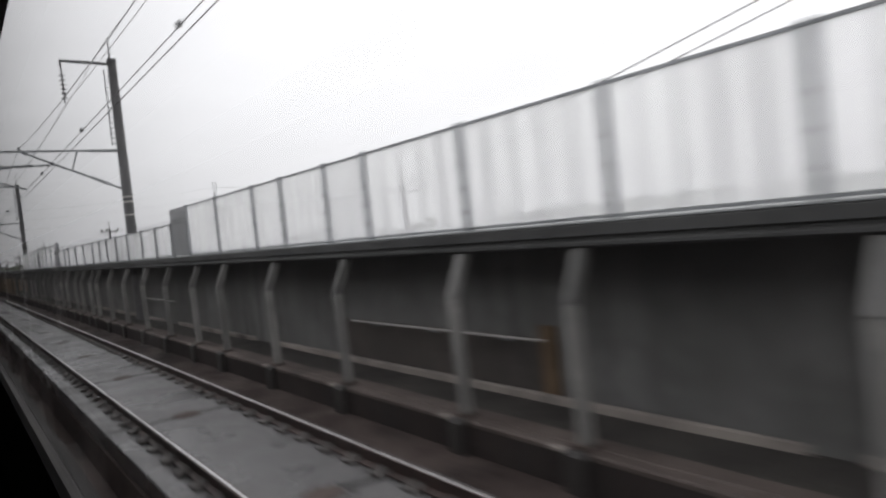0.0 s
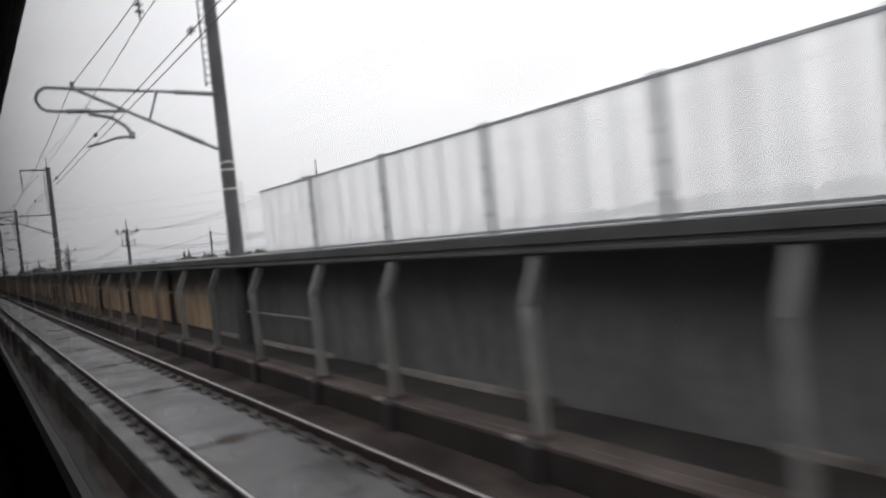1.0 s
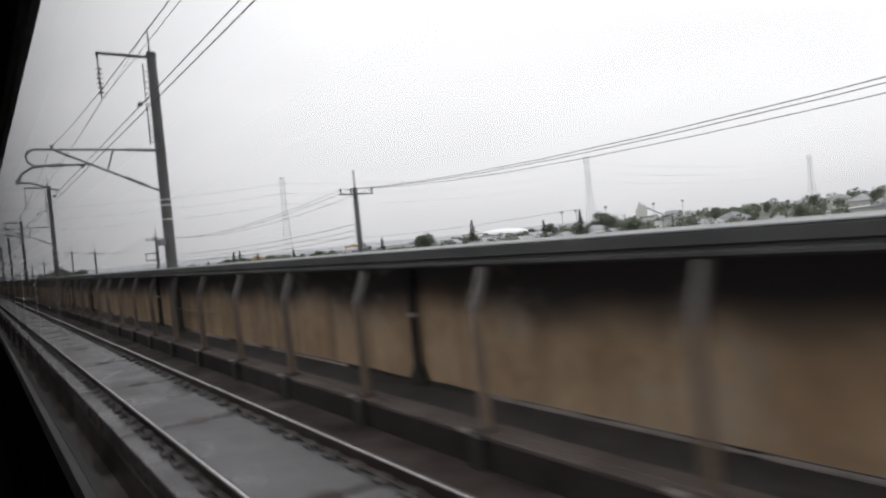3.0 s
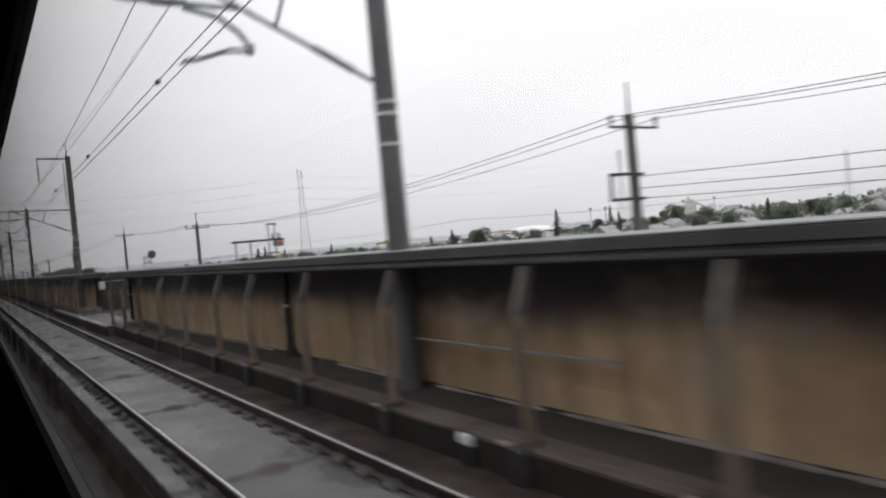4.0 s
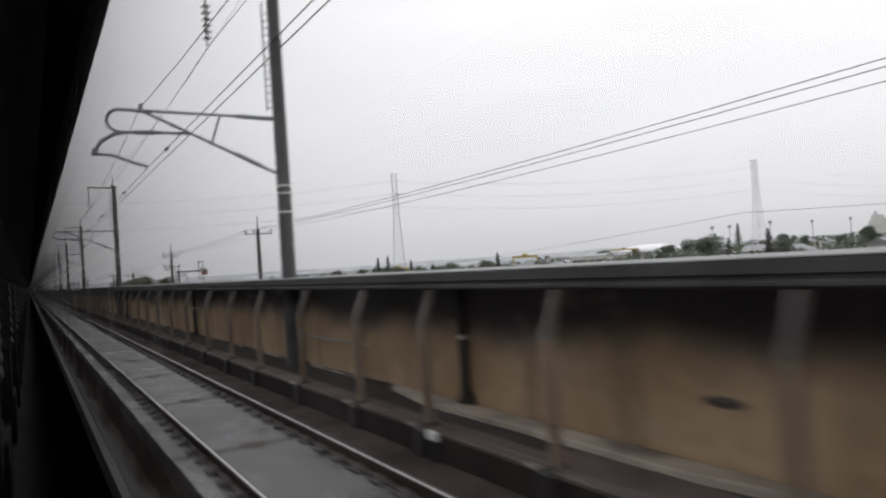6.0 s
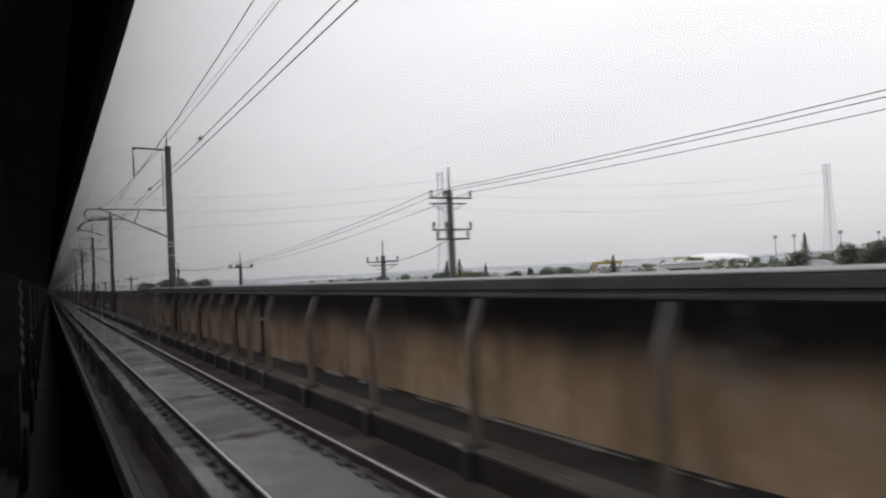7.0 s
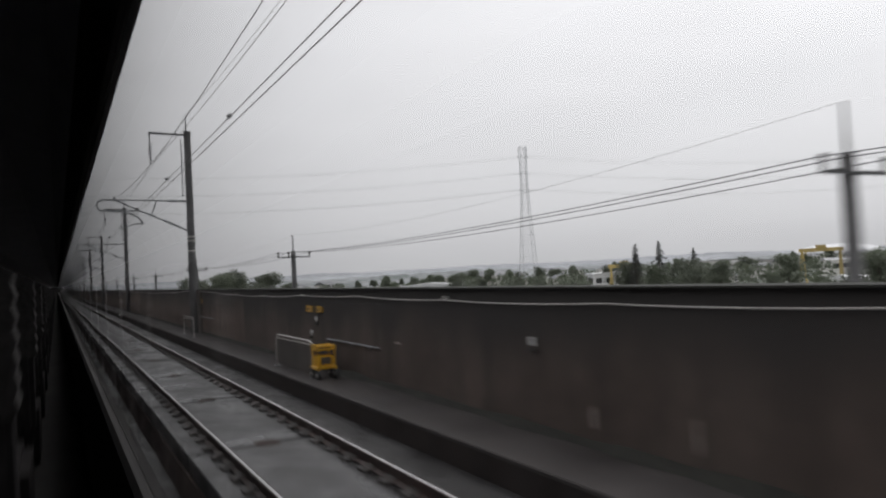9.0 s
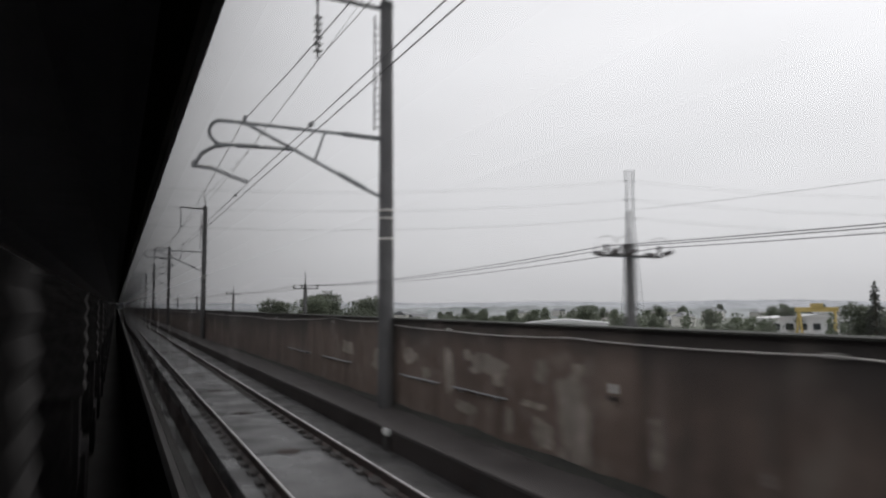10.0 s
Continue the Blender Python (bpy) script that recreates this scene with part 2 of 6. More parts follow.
FARHILL = material("hazed_hills", (0.30, 0.31, 0.325), (0.40, 0.41, 0.425), rough=1.0, scale=0.01, fine=0.05, bump=0, rand=0.08, spec=0)
FARTOWN = material("hazed_town", (0.20, 0.215, 0.21), (0.42, 0.43, 0.44), rough=1.0, scale=0.03, fine=0.3, bump=0, rand=0.2, spec=0)


def frosted(name, least, most):
    m = bpy.data.materials.new(name)
    m.use_nodes = True
    n, l = m.node_tree.nodes, m.node_tree.links
    p = n["Principled BSDF"]
    p.inputs["Base Color"].default_value = (0.92, 0.92, 0.93, 1)
    p.inputs["Roughness"].default_value = 0.35
    co = n.new("ShaderNodeNewGeometry")
    mp = n.new("ShaderNodeMapping")
    mp.inputs["Scale"].default_value = (1, 1.6, 0.25)
    l.new(co.outputs["Position"], mp.inputs["Vector"])
    nz = n.new("ShaderNodeTexNoise")
    nz.inputs["Scale"].default_value = 1.2
    nz.inputs["Detail"].default_value = 4
    l.new(mp.outputs[0], nz.inputs["Vector"])
    rg = n.new("ShaderNodeMapRange")
    rg.inputs["From Min"].default_value = 0.35
    rg.inputs["From Max"].default_value = 0.65
    rg.inputs["To Min"].default_value = least
    rg.inputs["To Max"].default_value = most
    l.new(nz.outputs[0], rg.inputs["Value"])
    tr = n.new("ShaderNodeBsdfTransparent")
    tr.inputs["Color"].default_value = (0.99, 0.99, 0.99, 1)
    tl = n.new("ShaderNodeBsdfTranslucent")
    tl.inputs["Color"].default_value = (0.98, 0.98, 0.98, 1)
    m1 = n.new("ShaderNodeMixShader")
    m1.inputs[0].default_value = 0.6
    l.new(p.outputs[0], m1.inputs[1])
    l.new(tl.outputs[0], m1.inputs[2])
    m2 = n.new("ShaderNodeMixShader")
    l.new(rg.outputs[0], m2.inputs[0])
    l.new(tr.outputs[0], m2.inputs[1])
    l.new(m1.outputs[0], m2.inputs[2])
    l.new(m2.outputs[0], n["Material Output"].inputs["Surface"])
    return m


FROST = frosted("milky_panel", 0.42, 0.64)
CLEAR = frosted("hazy_clear_panel", 0.32, 0.5)
STIFF = frosted("panel_stiffener", 0.3, 0.6)
STIFF.node_tree.nodes["Translucent BSDF"].inputs["Color"].default_value = (0.55, 0.55, 0.56, 1)
STIFF.node_tree.nodes["Principled BSDF"].inputs["Base Color"].default_value = (0.5, 0.5, 0.51, 1)
RIB_TAN = material("tan_rib_concrete", (0.2, 0.15, 0.112), (0.3, 0.232, 0.175), rough=0.7, scale=2.0, streak=0.5, rand=0.2)
GRASSY = material("wooded_rise", (0.045, 0.06, 0.04), (0.12, 0.125, 0.11), rough=0.9, scale=0.05, fine=0.6, bump=0, rand=0)
# Pale blotches put the sheen of puddles into the colour.
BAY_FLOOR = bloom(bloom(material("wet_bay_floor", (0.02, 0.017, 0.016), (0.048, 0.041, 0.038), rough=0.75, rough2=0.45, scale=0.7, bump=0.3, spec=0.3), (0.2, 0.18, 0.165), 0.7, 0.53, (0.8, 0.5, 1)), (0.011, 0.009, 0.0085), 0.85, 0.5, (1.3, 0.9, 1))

STRIP = bloom(material("dull_brown_strip", (0.07, 0.0535, 0.047), (0.13, 0.104, 0.093), rough=0.75, scale=1.3, bump=0.4), (0.02, 0.017, 0.016), 0.6, 0.55, (1.2, 1.2, 1.2))
GUTTER = material("rough_black_gutter", (0.022, 0.019, 0.0175), (0.05, 0.045, 0.04), rough=0.9, scale=1.8, bump=0.7)
PALE_WALK = bloom(material("patchy_pale_walkway", (0.07, 0.065, 0.064), (0.145, 0.136, 0.133), rough=0.6, scale=1.2, bump=0.3), (0.04, 0.035, 0.034), 0.8, 0.54, (1.0, 0.8, 1))
KNEE = material("brown_grey_rib_head", (0.12, 0.109, 0.102), (0.2, 0.184, 0.173), rough=0.75, scale=2.0, streak=0.5, rand=0.3)
RIB_HEAD = material("grey_rib_head", (0.13, 0.126, 0.122), (0.21, 0.205, 0.197), rough=0.75, scale=2.0, streak=0.5, rand=0.2)
LEDGE_DIM = bloom(material("dim_ledge_concrete", (0.2, 0.175, 0.158), (0.36, 0.32, 0.29), rough=0.75, scale=1.2), (0.05, 0.043, 0.039), 0.85, 0.52, (0.8, 0.8, 0.8))
TAN_DARK = bloom(dark_topped_wall("dark_tan_concrete", (0.33, 0.215, 0.13), (0.5, 0.355, 0.235), (0.1, 0.085, 0.08), 1.0 * U, 0.3, lobe=0.25), (0.1, 0.07, 0.052), 0.6, 0.52, (0.6, 0.6, 0.4))
RUST = material("rusty_brown_sheet", (0.06, 0.052, 0.047), (0.1, 0.086, 0.077), rough=0.7, scale=1.5, streak=0.4)
RUST_POST = material("rust_orange_post", (0.13, 0.085, 0.05), (0.21, 0.14, 0.08), rough=0.75, scale=2.5, streak=0.4)
PILASTER = material("pilaster_concrete", (0.075, 0.067, 0.062), (0.125, 0.112, 0.104), rough=0.75, scale=1.4, streak=0.4)
RUBBLE = bloom(material("dark_broken_strip", (0.07, 0.05, 0.0445), (0.14, 0.104, 0.092), rough=0.85, scale=2.2, bump=0.8), (0.14, 0.11, 0.092), 0.6, 0.58, (1.5, 1.5, 1.5))
RUST_SWITCH = material("dull_red_enamel", (0.2, 0.1, 0.085), (0.28, 0.15, 0.125), rough=0.6, scale=3)
# Crane yellow, dulled in the colour to stand for distance haze.
YELLOW_FAR = material("hazed_yellow_paint", (0.42, 0.31, 0.1), (0.52, 0.4, 0.15), rough=0.6, scale=0.5)
bloom(PLAIN_WALL, (0.2, 0.172, 0.155), 0.5, 0.585, (3.0, 3.0, 0.22))
bloom(BED, (0.01, 0.0085, 0.008), 0.75, 0.53, (0.9, 0.5, 1.0))
BED_GREY = bloom(material("wet_grey_trackbed", (0.0287, 0.02706, 0.02706), (0.0574, 0.05494, 0.05494), rough=0.35, rough2=0.7, scale=1.2, bump=0.2, spec=0.3), (0.00984, 0.00902, 0.00902), 0.85, 0.5, (1.2, 0.5, 1.0))
LIME = bloom(material("flaked_lime", (0.23, 0.2, 0.172), (0.37, 0.325, 0.285), rough=0.85, scale=2.5, fine=14, streak=0.4, streak_col=(0.16, 0.13, 0.11)), (0.12, 0.09, 0.075), 0.7, 0.52, (4, 4, 3))
SLAB_DARK = material("darker_wet_slab_concrete", (0.026, 0.025, 0.0255), (0.056, 0.054, 0.055), rough=0.25, rough2=0.6, scale=1.0, bump=0.12, spec=0.3)


# ---- building helpers (plan units; part() turns them into metres) ----
def box(bm, x0, x1, y0, y1, z0, z1):
    v = [bm.verts.new(c) for c in ((x0, y0, z0), (x1, y0, z0), (x1, y1, z0), (x0, y1, z0),
                                   (x0, y0, z1), (x1, y0, z1), (x1, y1, z1), (x0, y1, z1))]
    for f in ((3, 2, 1, 0), (4, 5, 6, 7), (0, 1, 5, 4), (1, 2, 6, 5), (2, 3, 7, 6), (3, 0, 4, 7)):
        bm.faces.new([v[i] for i in f])
    return v


def rod(bm, p, q, r0, r1=None, seg=8, caps=True):
    """A round bar from p to q."""
    r1 = r0 if r1 is None else r1
    p, q = Vector(p), Vector(q)
    d = (q - p).normalized()
    a = d.orthogonal().normalized()
    b = d.cross(a)
    ring = []
    for c, r in ((p, r0), (q, r1)):
        ring.append([bm.verts.new(c + (a * math.cos(k * math.tau / seg) + b * math.sin(k * math.tau / seg)) * r) for k in range(seg)])
    for k in range(seg):
        bm.faces.new((ring[0][k], ring[0][(k + 1) % seg], ring[1][(k + 1) % seg], ring[1][k]))
    if caps:
        bm.faces.new(ring[0][::-1])
        bm.faces.new(ring[1])


def pipe_run(bm, pts, r, seg=8):
    for a, b in zip(pts, pts[1:]):
        rod(bm, a, b, r, seg=seg)


def prism(bm, prof, y0, y1):
    """A profile of (x, z) points drawn out along the line from y0 to y1."""
    a = [bm.verts.new((x, y0, z)) for x, z in prof]
    b = [bm.verts.new((x, y1, z)) for x, z in prof]
    k = len(prof)
    for i in range(k):
        bm.faces.new((a[i], a[(i + 1) % k], b[(i + 1) % k], b[i]))
    bm.faces.new(a[::-1])
    bm.faces.new(b)


def mesh_of(name, bm, mat):
    bmesh.ops.recalc_face_normals(bm, faces=bm.faces)
    bmesh.ops.scale(bm, vec=(U, U, U), verts=bm.verts)
    me = bpy.data.meshes.new(name)
    bm.to_mesh(me)
    bm.free()
    me.materials.append(mat)
    return me


def part(name, bm, mat, parent=None, label=""):
    ob = new(name, mesh_of(name, bm, mat))
    if parent:
        ob.parent = parent
    if label:
        ob["label"] = label
    return ob


def same_part(name, me, parent, x=0, y=0, z=0):
    ob = new(name, me)
    ob.parent = parent
    ob.location = (x * U, y * U, z * U)
    return ob


def empty(name, x=0, y=0, z=0):
    ob = new(name)
    ob.location = (x * U, y * U, z * U)
    return ob


def at(x, y, z, turn=0):
    return pose(x * U, y * U, z * U, 0, 0, turn)


Y0, Y1 = -14.0, 1300.0
BAY = (276.0, 287.4)            # the recess in the barrier
COPE_END = 469.2                # from here a plain parapet
TAN_START = 82.0
WALL_X = 6.45
WALK_Z = -0.27
EDGE_X, DECK_Z = 5.2, -0.7        # edge of the walkway, and the deck below it
WIDE = (273.5, 297.1)          # here the walkway is wider
ROAD = 1.958 + 0.7175

# ---- ground, viaduct, track ----
bm = bmesh.new()
box(bm, -4500, 4500, -1500, 5500, -12.0, -11.0)
tagged(part("ground", bm, GROUND), "wide flat ground of fields and small town plots", "ground", kind="structure")

bm = bmesh.new()
box(bm, -5.6, EDGE_X, Y0, COPE_END, -1.3, DECK_Z)
tagged(part("viaduct_deck", bm, BED), "dark wet concrete deck of the railway viaduct", "deck", kind="structure")
bm = bmesh.new()
box(bm, -5.6, EDGE_X, COPE_END, Y1, -1.3, DECK_Z)
tagged(part("viaduct_deck_far", bm, BED_GREY), "wet grey concrete deck with dark blotches", "deck", kind="structure")
for x in (ROAD, -1.6):
    bm = bmesh.new()
    prism(bm, [(x - 1.25, DECK_Z), (x - 1.16, -0.425), (x + 1.09, -0.425), (x + 1.18, DECK_Z)], Y0, Y1)
    tagged(part("track_base", bm, BED), "raised dark concrete base under the track slab", "track base", kind="structure")

bm = bmesh.new()
box(bm, EDGE_X, 7.2, Y0, Y1, -1.3, WALK_Z)
tagged(part("walkway", bm, WALK), "grey concrete walkway beside the track", "walkway", kind="structure")
bm = bmesh.new()
box(bm, 4.87, EDGE_X - 0.04, *WIDE, DECK_Z, WALK_Z)
tagged(part("walkway_widening", bm, PALE_WALK), "widened concrete walkway before the refuge bay", "walkway", kind="structure")

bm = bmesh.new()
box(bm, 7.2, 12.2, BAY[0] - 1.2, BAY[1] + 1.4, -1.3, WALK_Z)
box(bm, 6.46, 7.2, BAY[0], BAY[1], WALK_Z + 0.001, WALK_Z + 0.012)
tagged(part("bay_floor", bm, BAY_FLOOR), "wet dark concrete floor of the refuge bay, puddle sheen in its colour", "floor", kind="structure")
for y0, y1, x in ((BAY[0] + 0.4, BAY[1] - 0.6, 6.55),):
    bm = bmesh.new()
    box(bm, x, x + 0.04, y0, y1, WALK_Z + 0.012, WALK_Z + 0.035)
    tagged(part("cable_duct", bm, KERB), "thin metal cable duct across the bay floor", "duct", group="cable ducts")
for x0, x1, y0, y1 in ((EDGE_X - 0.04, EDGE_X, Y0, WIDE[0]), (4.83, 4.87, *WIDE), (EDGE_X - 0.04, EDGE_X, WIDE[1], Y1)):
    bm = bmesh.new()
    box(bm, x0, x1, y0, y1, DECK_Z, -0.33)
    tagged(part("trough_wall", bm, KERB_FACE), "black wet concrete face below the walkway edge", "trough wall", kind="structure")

kerb = empty("kerb")
tagged(kerb, "worn concrete edge stones along the walkway", "kerb", kind="structure")
bm = bmesh.new()
prism(bm, [(4.825, -0.33), (4.825, -0.275), (4.84, WALK_Z + 0.008), (5.11, WALK_Z + 0.012), (5.12, -0.3), (4.87, -0.33)], 0.01, 5.89)
kerb_me = mesh_of("kerb_stone", bm, KERB)
bm = bmesh.new()
prism(bm, [(5.155, -0.33), (5.155, -0.285), (5.17, WALK_Z + 0.006), (5.3, WALK_Z + 0.012), (5.31, -0.29), (5.2, -0.33)], 0.01, 5.97)
wet_me = mesh_of("kerb_stone", bm, STRIP)
dull_me = wet_me.copy()
dull_me.materials[0] = WALK
for k in range(4):
    same_part("kerb_stone", kerb_me, kerb, 0, WIDE[0] + 5.9 * k)
for y0, y1 in ((Y0, WIDE[0]), (WIDE[1], 900.0)):
    for k in range(int((y1 - y0) / 5.98)):
        y = y0 + 5.98 * k
        same_part("kerb_stone", dull_me if y > COPE_END - 3 else wet_me, kerb, 0, y)


def ragged_sheet(name, label, mat, x0, x1, y0, y1, z0, z1, rag, seed):
    """A thin layer with uneven long edges, from y0 to y1."""
    bm = bmesh.new()
    n = int((y1 - y0) / 0.5)
    rows = []
    for k in range(n + 1):
        y = y0 + (y1 - y0) * k / n
        a = x0 + rag * (noise.noise(Vector((y * 0.6, seed, 0))) + 0.5 * noise.noise(Vector((y * 2.7, seed, 2))))
        b = x1 + rag * (noise.noise(Vector((y * 0.5, seed, 5))) + 0.5 * noise.noise(Vector((y * 2.3, seed, 7))))
        rows.append([bm.verts.new(v) for v in ((a, y, z0), (a + 0.02, y, z1), (b - 0.02, y, z1), (b, y, z0))])
    for p, q in zip(rows, rows[1:]):
        for i in range(3):
            bm.faces.new((p[i], q[i], q[i + 1], p[i + 1]))
    bm.faces.new(rows[0])
    bm.faces.new(rows[-1][::-1])
    return tagged(part(name, bm, mat), label, name.split("_")[-1], kind="structure")


for y0, y1 in ((Y0, WIDE[0]), (WIDE[1], 366.0), (366.0, COPE_END)):
    ragged_sheet("walkway_strip", "worn brown concrete strip along the trough", RUBBLE if y0 == WIDE[1] else STRIP, 5.3, 5.98 if y0 == WIDE[1] else 5.6, y0, y1, WALK_Z, WALK_Z + 0.022, 0.035, 1.0)
    ragged_sheet("walkway_gutter", "black gutter along the barrier foot", GUTTER, 5.95 if y0 == WIDE[1] else 5.6, 6.44, y0, y1, WALK_Z, WALK_Z + 0.006, 0.0, 3.0)
ragged_sheet("walkway_pale", "patchy pale concrete walkway before the refuge bay", PALE_WALK, 5.13, 6.44, *WIDE, WALK_Z, WALK_Z + 0.006, 0.0, 5.0)


def rail_profile(x):
    return [(x - 0.0725, -0.17), (x - 0.0725, -0.155), (x - 0.012, -0.135), (x - 0.01, -0.05), (x - 0.034, -0.035), (x - 0.034, -0.006),
            (x + 0.034, -0.006), (x + 0.034, -0.035), (x + 0.01, -0.05), (x + 0.012, -0.135), (x + 0.0725, -0.155), (x + 0.0725, -0.17)]


def track(centre, label):
    t = empty("track")
    tagged(t, label, "track", group="tracks", kind="structure")
    for x in (centre - 0.7175, centre + 0.7175):
        bm = bmesh.new()
        prism(bm, rail_profile(x), Y0, Y1)
        r = part("rail", bm, RAIL_SIDE, t, "rust-brown steel rail")
        bm = bmesh.new()
        prism(bm, [(x - 0.018, -0.006), (x - 0.013, 0.0), (x + 0.013, 0.0), (x + 0.018, -0.006)], Y0, Y1)
        part("rail_head", bm, RAIL_TOP, r, "shiny worn running surface")
    return t


track_b = track(ROAD, "slab track with two rails, wet from rain")
track_a = track(-1.6, "slab track that the train runs on")

# ---- parapet and noise barrier ----
def wall_run(name, label, mat, y0, y1, top, step=6.0, x0=WALL_X, x1=WALL_X + 0.25):
    w = empty(name)
    tagged(w, label, "wall", kind="structure")
    n = max(1, round((y1 - y0) / step))
    d = (y1 - y0) / n
    bm = bmesh.new()
    box(bm, x0, x1, 0.006, d - 0.006, WALK_Z, top)
    me = mesh_of("wall_panel", bm, mat)
    for i in range(n):
        same_part("wall_panel", me, w, 0, y0 + d * i)
    return w


wall_run("wall_grey", "dark grey stained concrete noise barrier, coping shade coloured in above", GREY_WALL, Y0, TAN_START, 1.84)
wall_run("wall_tan", "tan concrete noise barrier, sooty along its top with coping shade coloured in", TAN_WALL, TAN_START, BAY[0], 1.84)
wall_run("wall_tan_beyond", "tan concrete noise barrier past the refuge bay, sooty and shade-coloured above", TAN_WALL, BAY[1], 432.0, 1.84)
wall_run("wall_sooty", "brown sooty concrete noise barrier near its end, coping shade coloured in", TAN_DARK, 432.0, COPE_END, 1.84)
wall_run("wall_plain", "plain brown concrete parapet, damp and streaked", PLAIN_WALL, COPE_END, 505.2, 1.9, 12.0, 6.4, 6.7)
wall_run("wall_damp", "dark concrete parapet, black above", DARK_PARAPET, 505.2, 565.2, 1.9, 12.0, 6.4, 6.7)
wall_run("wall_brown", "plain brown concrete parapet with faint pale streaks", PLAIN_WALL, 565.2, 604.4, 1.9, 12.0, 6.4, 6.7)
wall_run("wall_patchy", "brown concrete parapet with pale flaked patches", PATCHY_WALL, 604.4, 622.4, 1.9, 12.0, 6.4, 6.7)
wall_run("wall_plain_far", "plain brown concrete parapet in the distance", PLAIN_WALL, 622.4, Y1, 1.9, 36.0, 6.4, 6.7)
bm = bmesh.new()
box(bm, WALL_X, 11.3, BAY[0] - 0.9, BAY[0] - 0.65, WALK_Z, 1.8)
box(bm, WALL_X + 0.25, 11.3, BAY[1] + 0.2, BAY[1] + 0.45, WALK_Z, 1.75)
box(bm, 11.3, 11.55, BAY[0] - 0.9, BAY[1] + 0.45, WALK_Z, 1.8)
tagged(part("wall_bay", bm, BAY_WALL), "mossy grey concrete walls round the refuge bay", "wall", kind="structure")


# Added block that fills in the dark end of the barrier.
bm = bmesh.new()
prism(bm, [(6.36, WALK_Z), (6.36, 1.3), (6.3, 1.84), (6.72, 1.84), (6.72, WALK_Z)], BAY[1] - 0.62, BAY[1] - 0.006)
bmesh.ops.bevel(bm, geom=bm.edges[:], offset=0.03, segments=1, affect='EDGES')
tagged(part("pier", bm, GUTTER), "added black block at the end of the barrier", "pier", kind="structure")
bm = bmesh.new()
prism(bm, [(9.7, WALK_Z), (9.75, WALK_Z + 0.015), (10.5, WALK_Z + 0.07), (11.26, WALK_Z + 0.14), (11.29, WALK_Z)], BAY[0] - 0.6, BAY[1] + 0.15)
bmesh.ops.subdivide_edges(bm, edges=[e for e in bm.edges if abs(e.verts[0].co.y - e.verts[1].co.y) > 5], cuts=40, use_grid_fill=True)
for v in bm.verts:
    if v.co.x < 11.2 and v.co.z > WALK_Z + 0.005:
        v.co.x += 0.25 * noise.noise(Vector((v.co.x, v.co.y * 0.9, 1)))
        v.co.z += 0.03 * noise.noise(Vector((v.co.x, v.co.y * 1.7, 4)))
tagged(part("bay_bank", bm, GUTTER), "black bank along the back of the refuge bay", "bank", kind="structure")
bm = bmesh.new()
box(bm, 11.24, 11.295, BAY[0] - 0.5, BAY[1] + 0.1, WALK_Z + 0.13, WALK_Z + 0.16)
tagged(part("bay_fillet", bm, LEDGE_DIM), "pale mortar line at the foot of the bay wall", "fillet", kind="structure")
mirror = empty("round_mirror", 9.7, BAY[1] + 0.32, 1.75)
tagged(mirror, "round grey traffic mirror and box on a two-legged stand", "mirror")
for dx in (-0.28, 0.12):
    bm = bmesh.new()
    rod(bm, (dx, 0, 0), (dx, 0, 1.15), 0.022)
    part("leg", bm, GALV, mirror)
for z in (0.72, 1.08):
    bm = bmesh.new()
    box(bm, -0.34, 0.2, -0.03, 0.03, z - 0.02, z + 0.02)
    part("crossbar", bm, STEEL_DARK, mirror)
bm = bmesh.new()
box(bm, -0.27, 0.06, -0.05, -0.032, 0.75, 1.05)
part("plate", bm, WHITE, mirror, "white plate between the bars")
bm = bmesh.new()
rod(bm, (0.2, -0.1, 1.22), (0.2, 0.0, 1.22), 0.27, 0.22, seg=28)
part("disc", bm, GALV, mirror, "round grey back")
bm = bmesh.new()
bmesh.ops.create_cone(bm, cap_ends=True, segments=28, radius1=0.24, radius2=0.24, depth=0.02, matrix=Matrix.Translation((0.2, -0.112, 1.22)) @ Matrix.Rotation(math.pi / 2, 4, 'X'))
part("face", bm, POLE, mirror, "dull mirror face")
bm = bmesh.new()
pipe_run(bm, [(6.75, BAY[1] + 0.17, 1.5), (9.4, BAY[1] + 0.17, 1.53), (9.45, BAY[1] + 0.17, 1.2)], 0.025)
tagged(part("conduit", bm, RAILING), "thin zinc conduit along the bay wall", "conduit")


def coping(y0, y1, label):
    """The overhanging slab on top of the barrier, in lengths of about 12."""
    c = empty("coping")
    tagged(c, label, "coping", kind="structure")
    n = max(1, round((y1 - y0) / 12))
    d = (y1 - y0) / n
    bm = bmesh.new()
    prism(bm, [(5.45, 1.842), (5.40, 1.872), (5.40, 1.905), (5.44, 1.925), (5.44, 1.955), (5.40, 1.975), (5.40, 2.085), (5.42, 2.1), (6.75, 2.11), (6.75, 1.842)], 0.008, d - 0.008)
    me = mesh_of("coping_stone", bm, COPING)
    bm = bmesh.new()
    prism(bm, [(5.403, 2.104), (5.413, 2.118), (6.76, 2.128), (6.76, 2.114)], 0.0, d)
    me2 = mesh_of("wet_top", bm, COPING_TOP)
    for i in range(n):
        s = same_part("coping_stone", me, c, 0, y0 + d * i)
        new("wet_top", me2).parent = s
    return c


coping(Y0, BAY[0] - 0.1, "grey concrete coping that overhangs the barrier")
coping(BAY[1] - 1.9, COPE_END, "grey concrete coping that overhangs the barrier past the bay")
bm = bmesh.new()
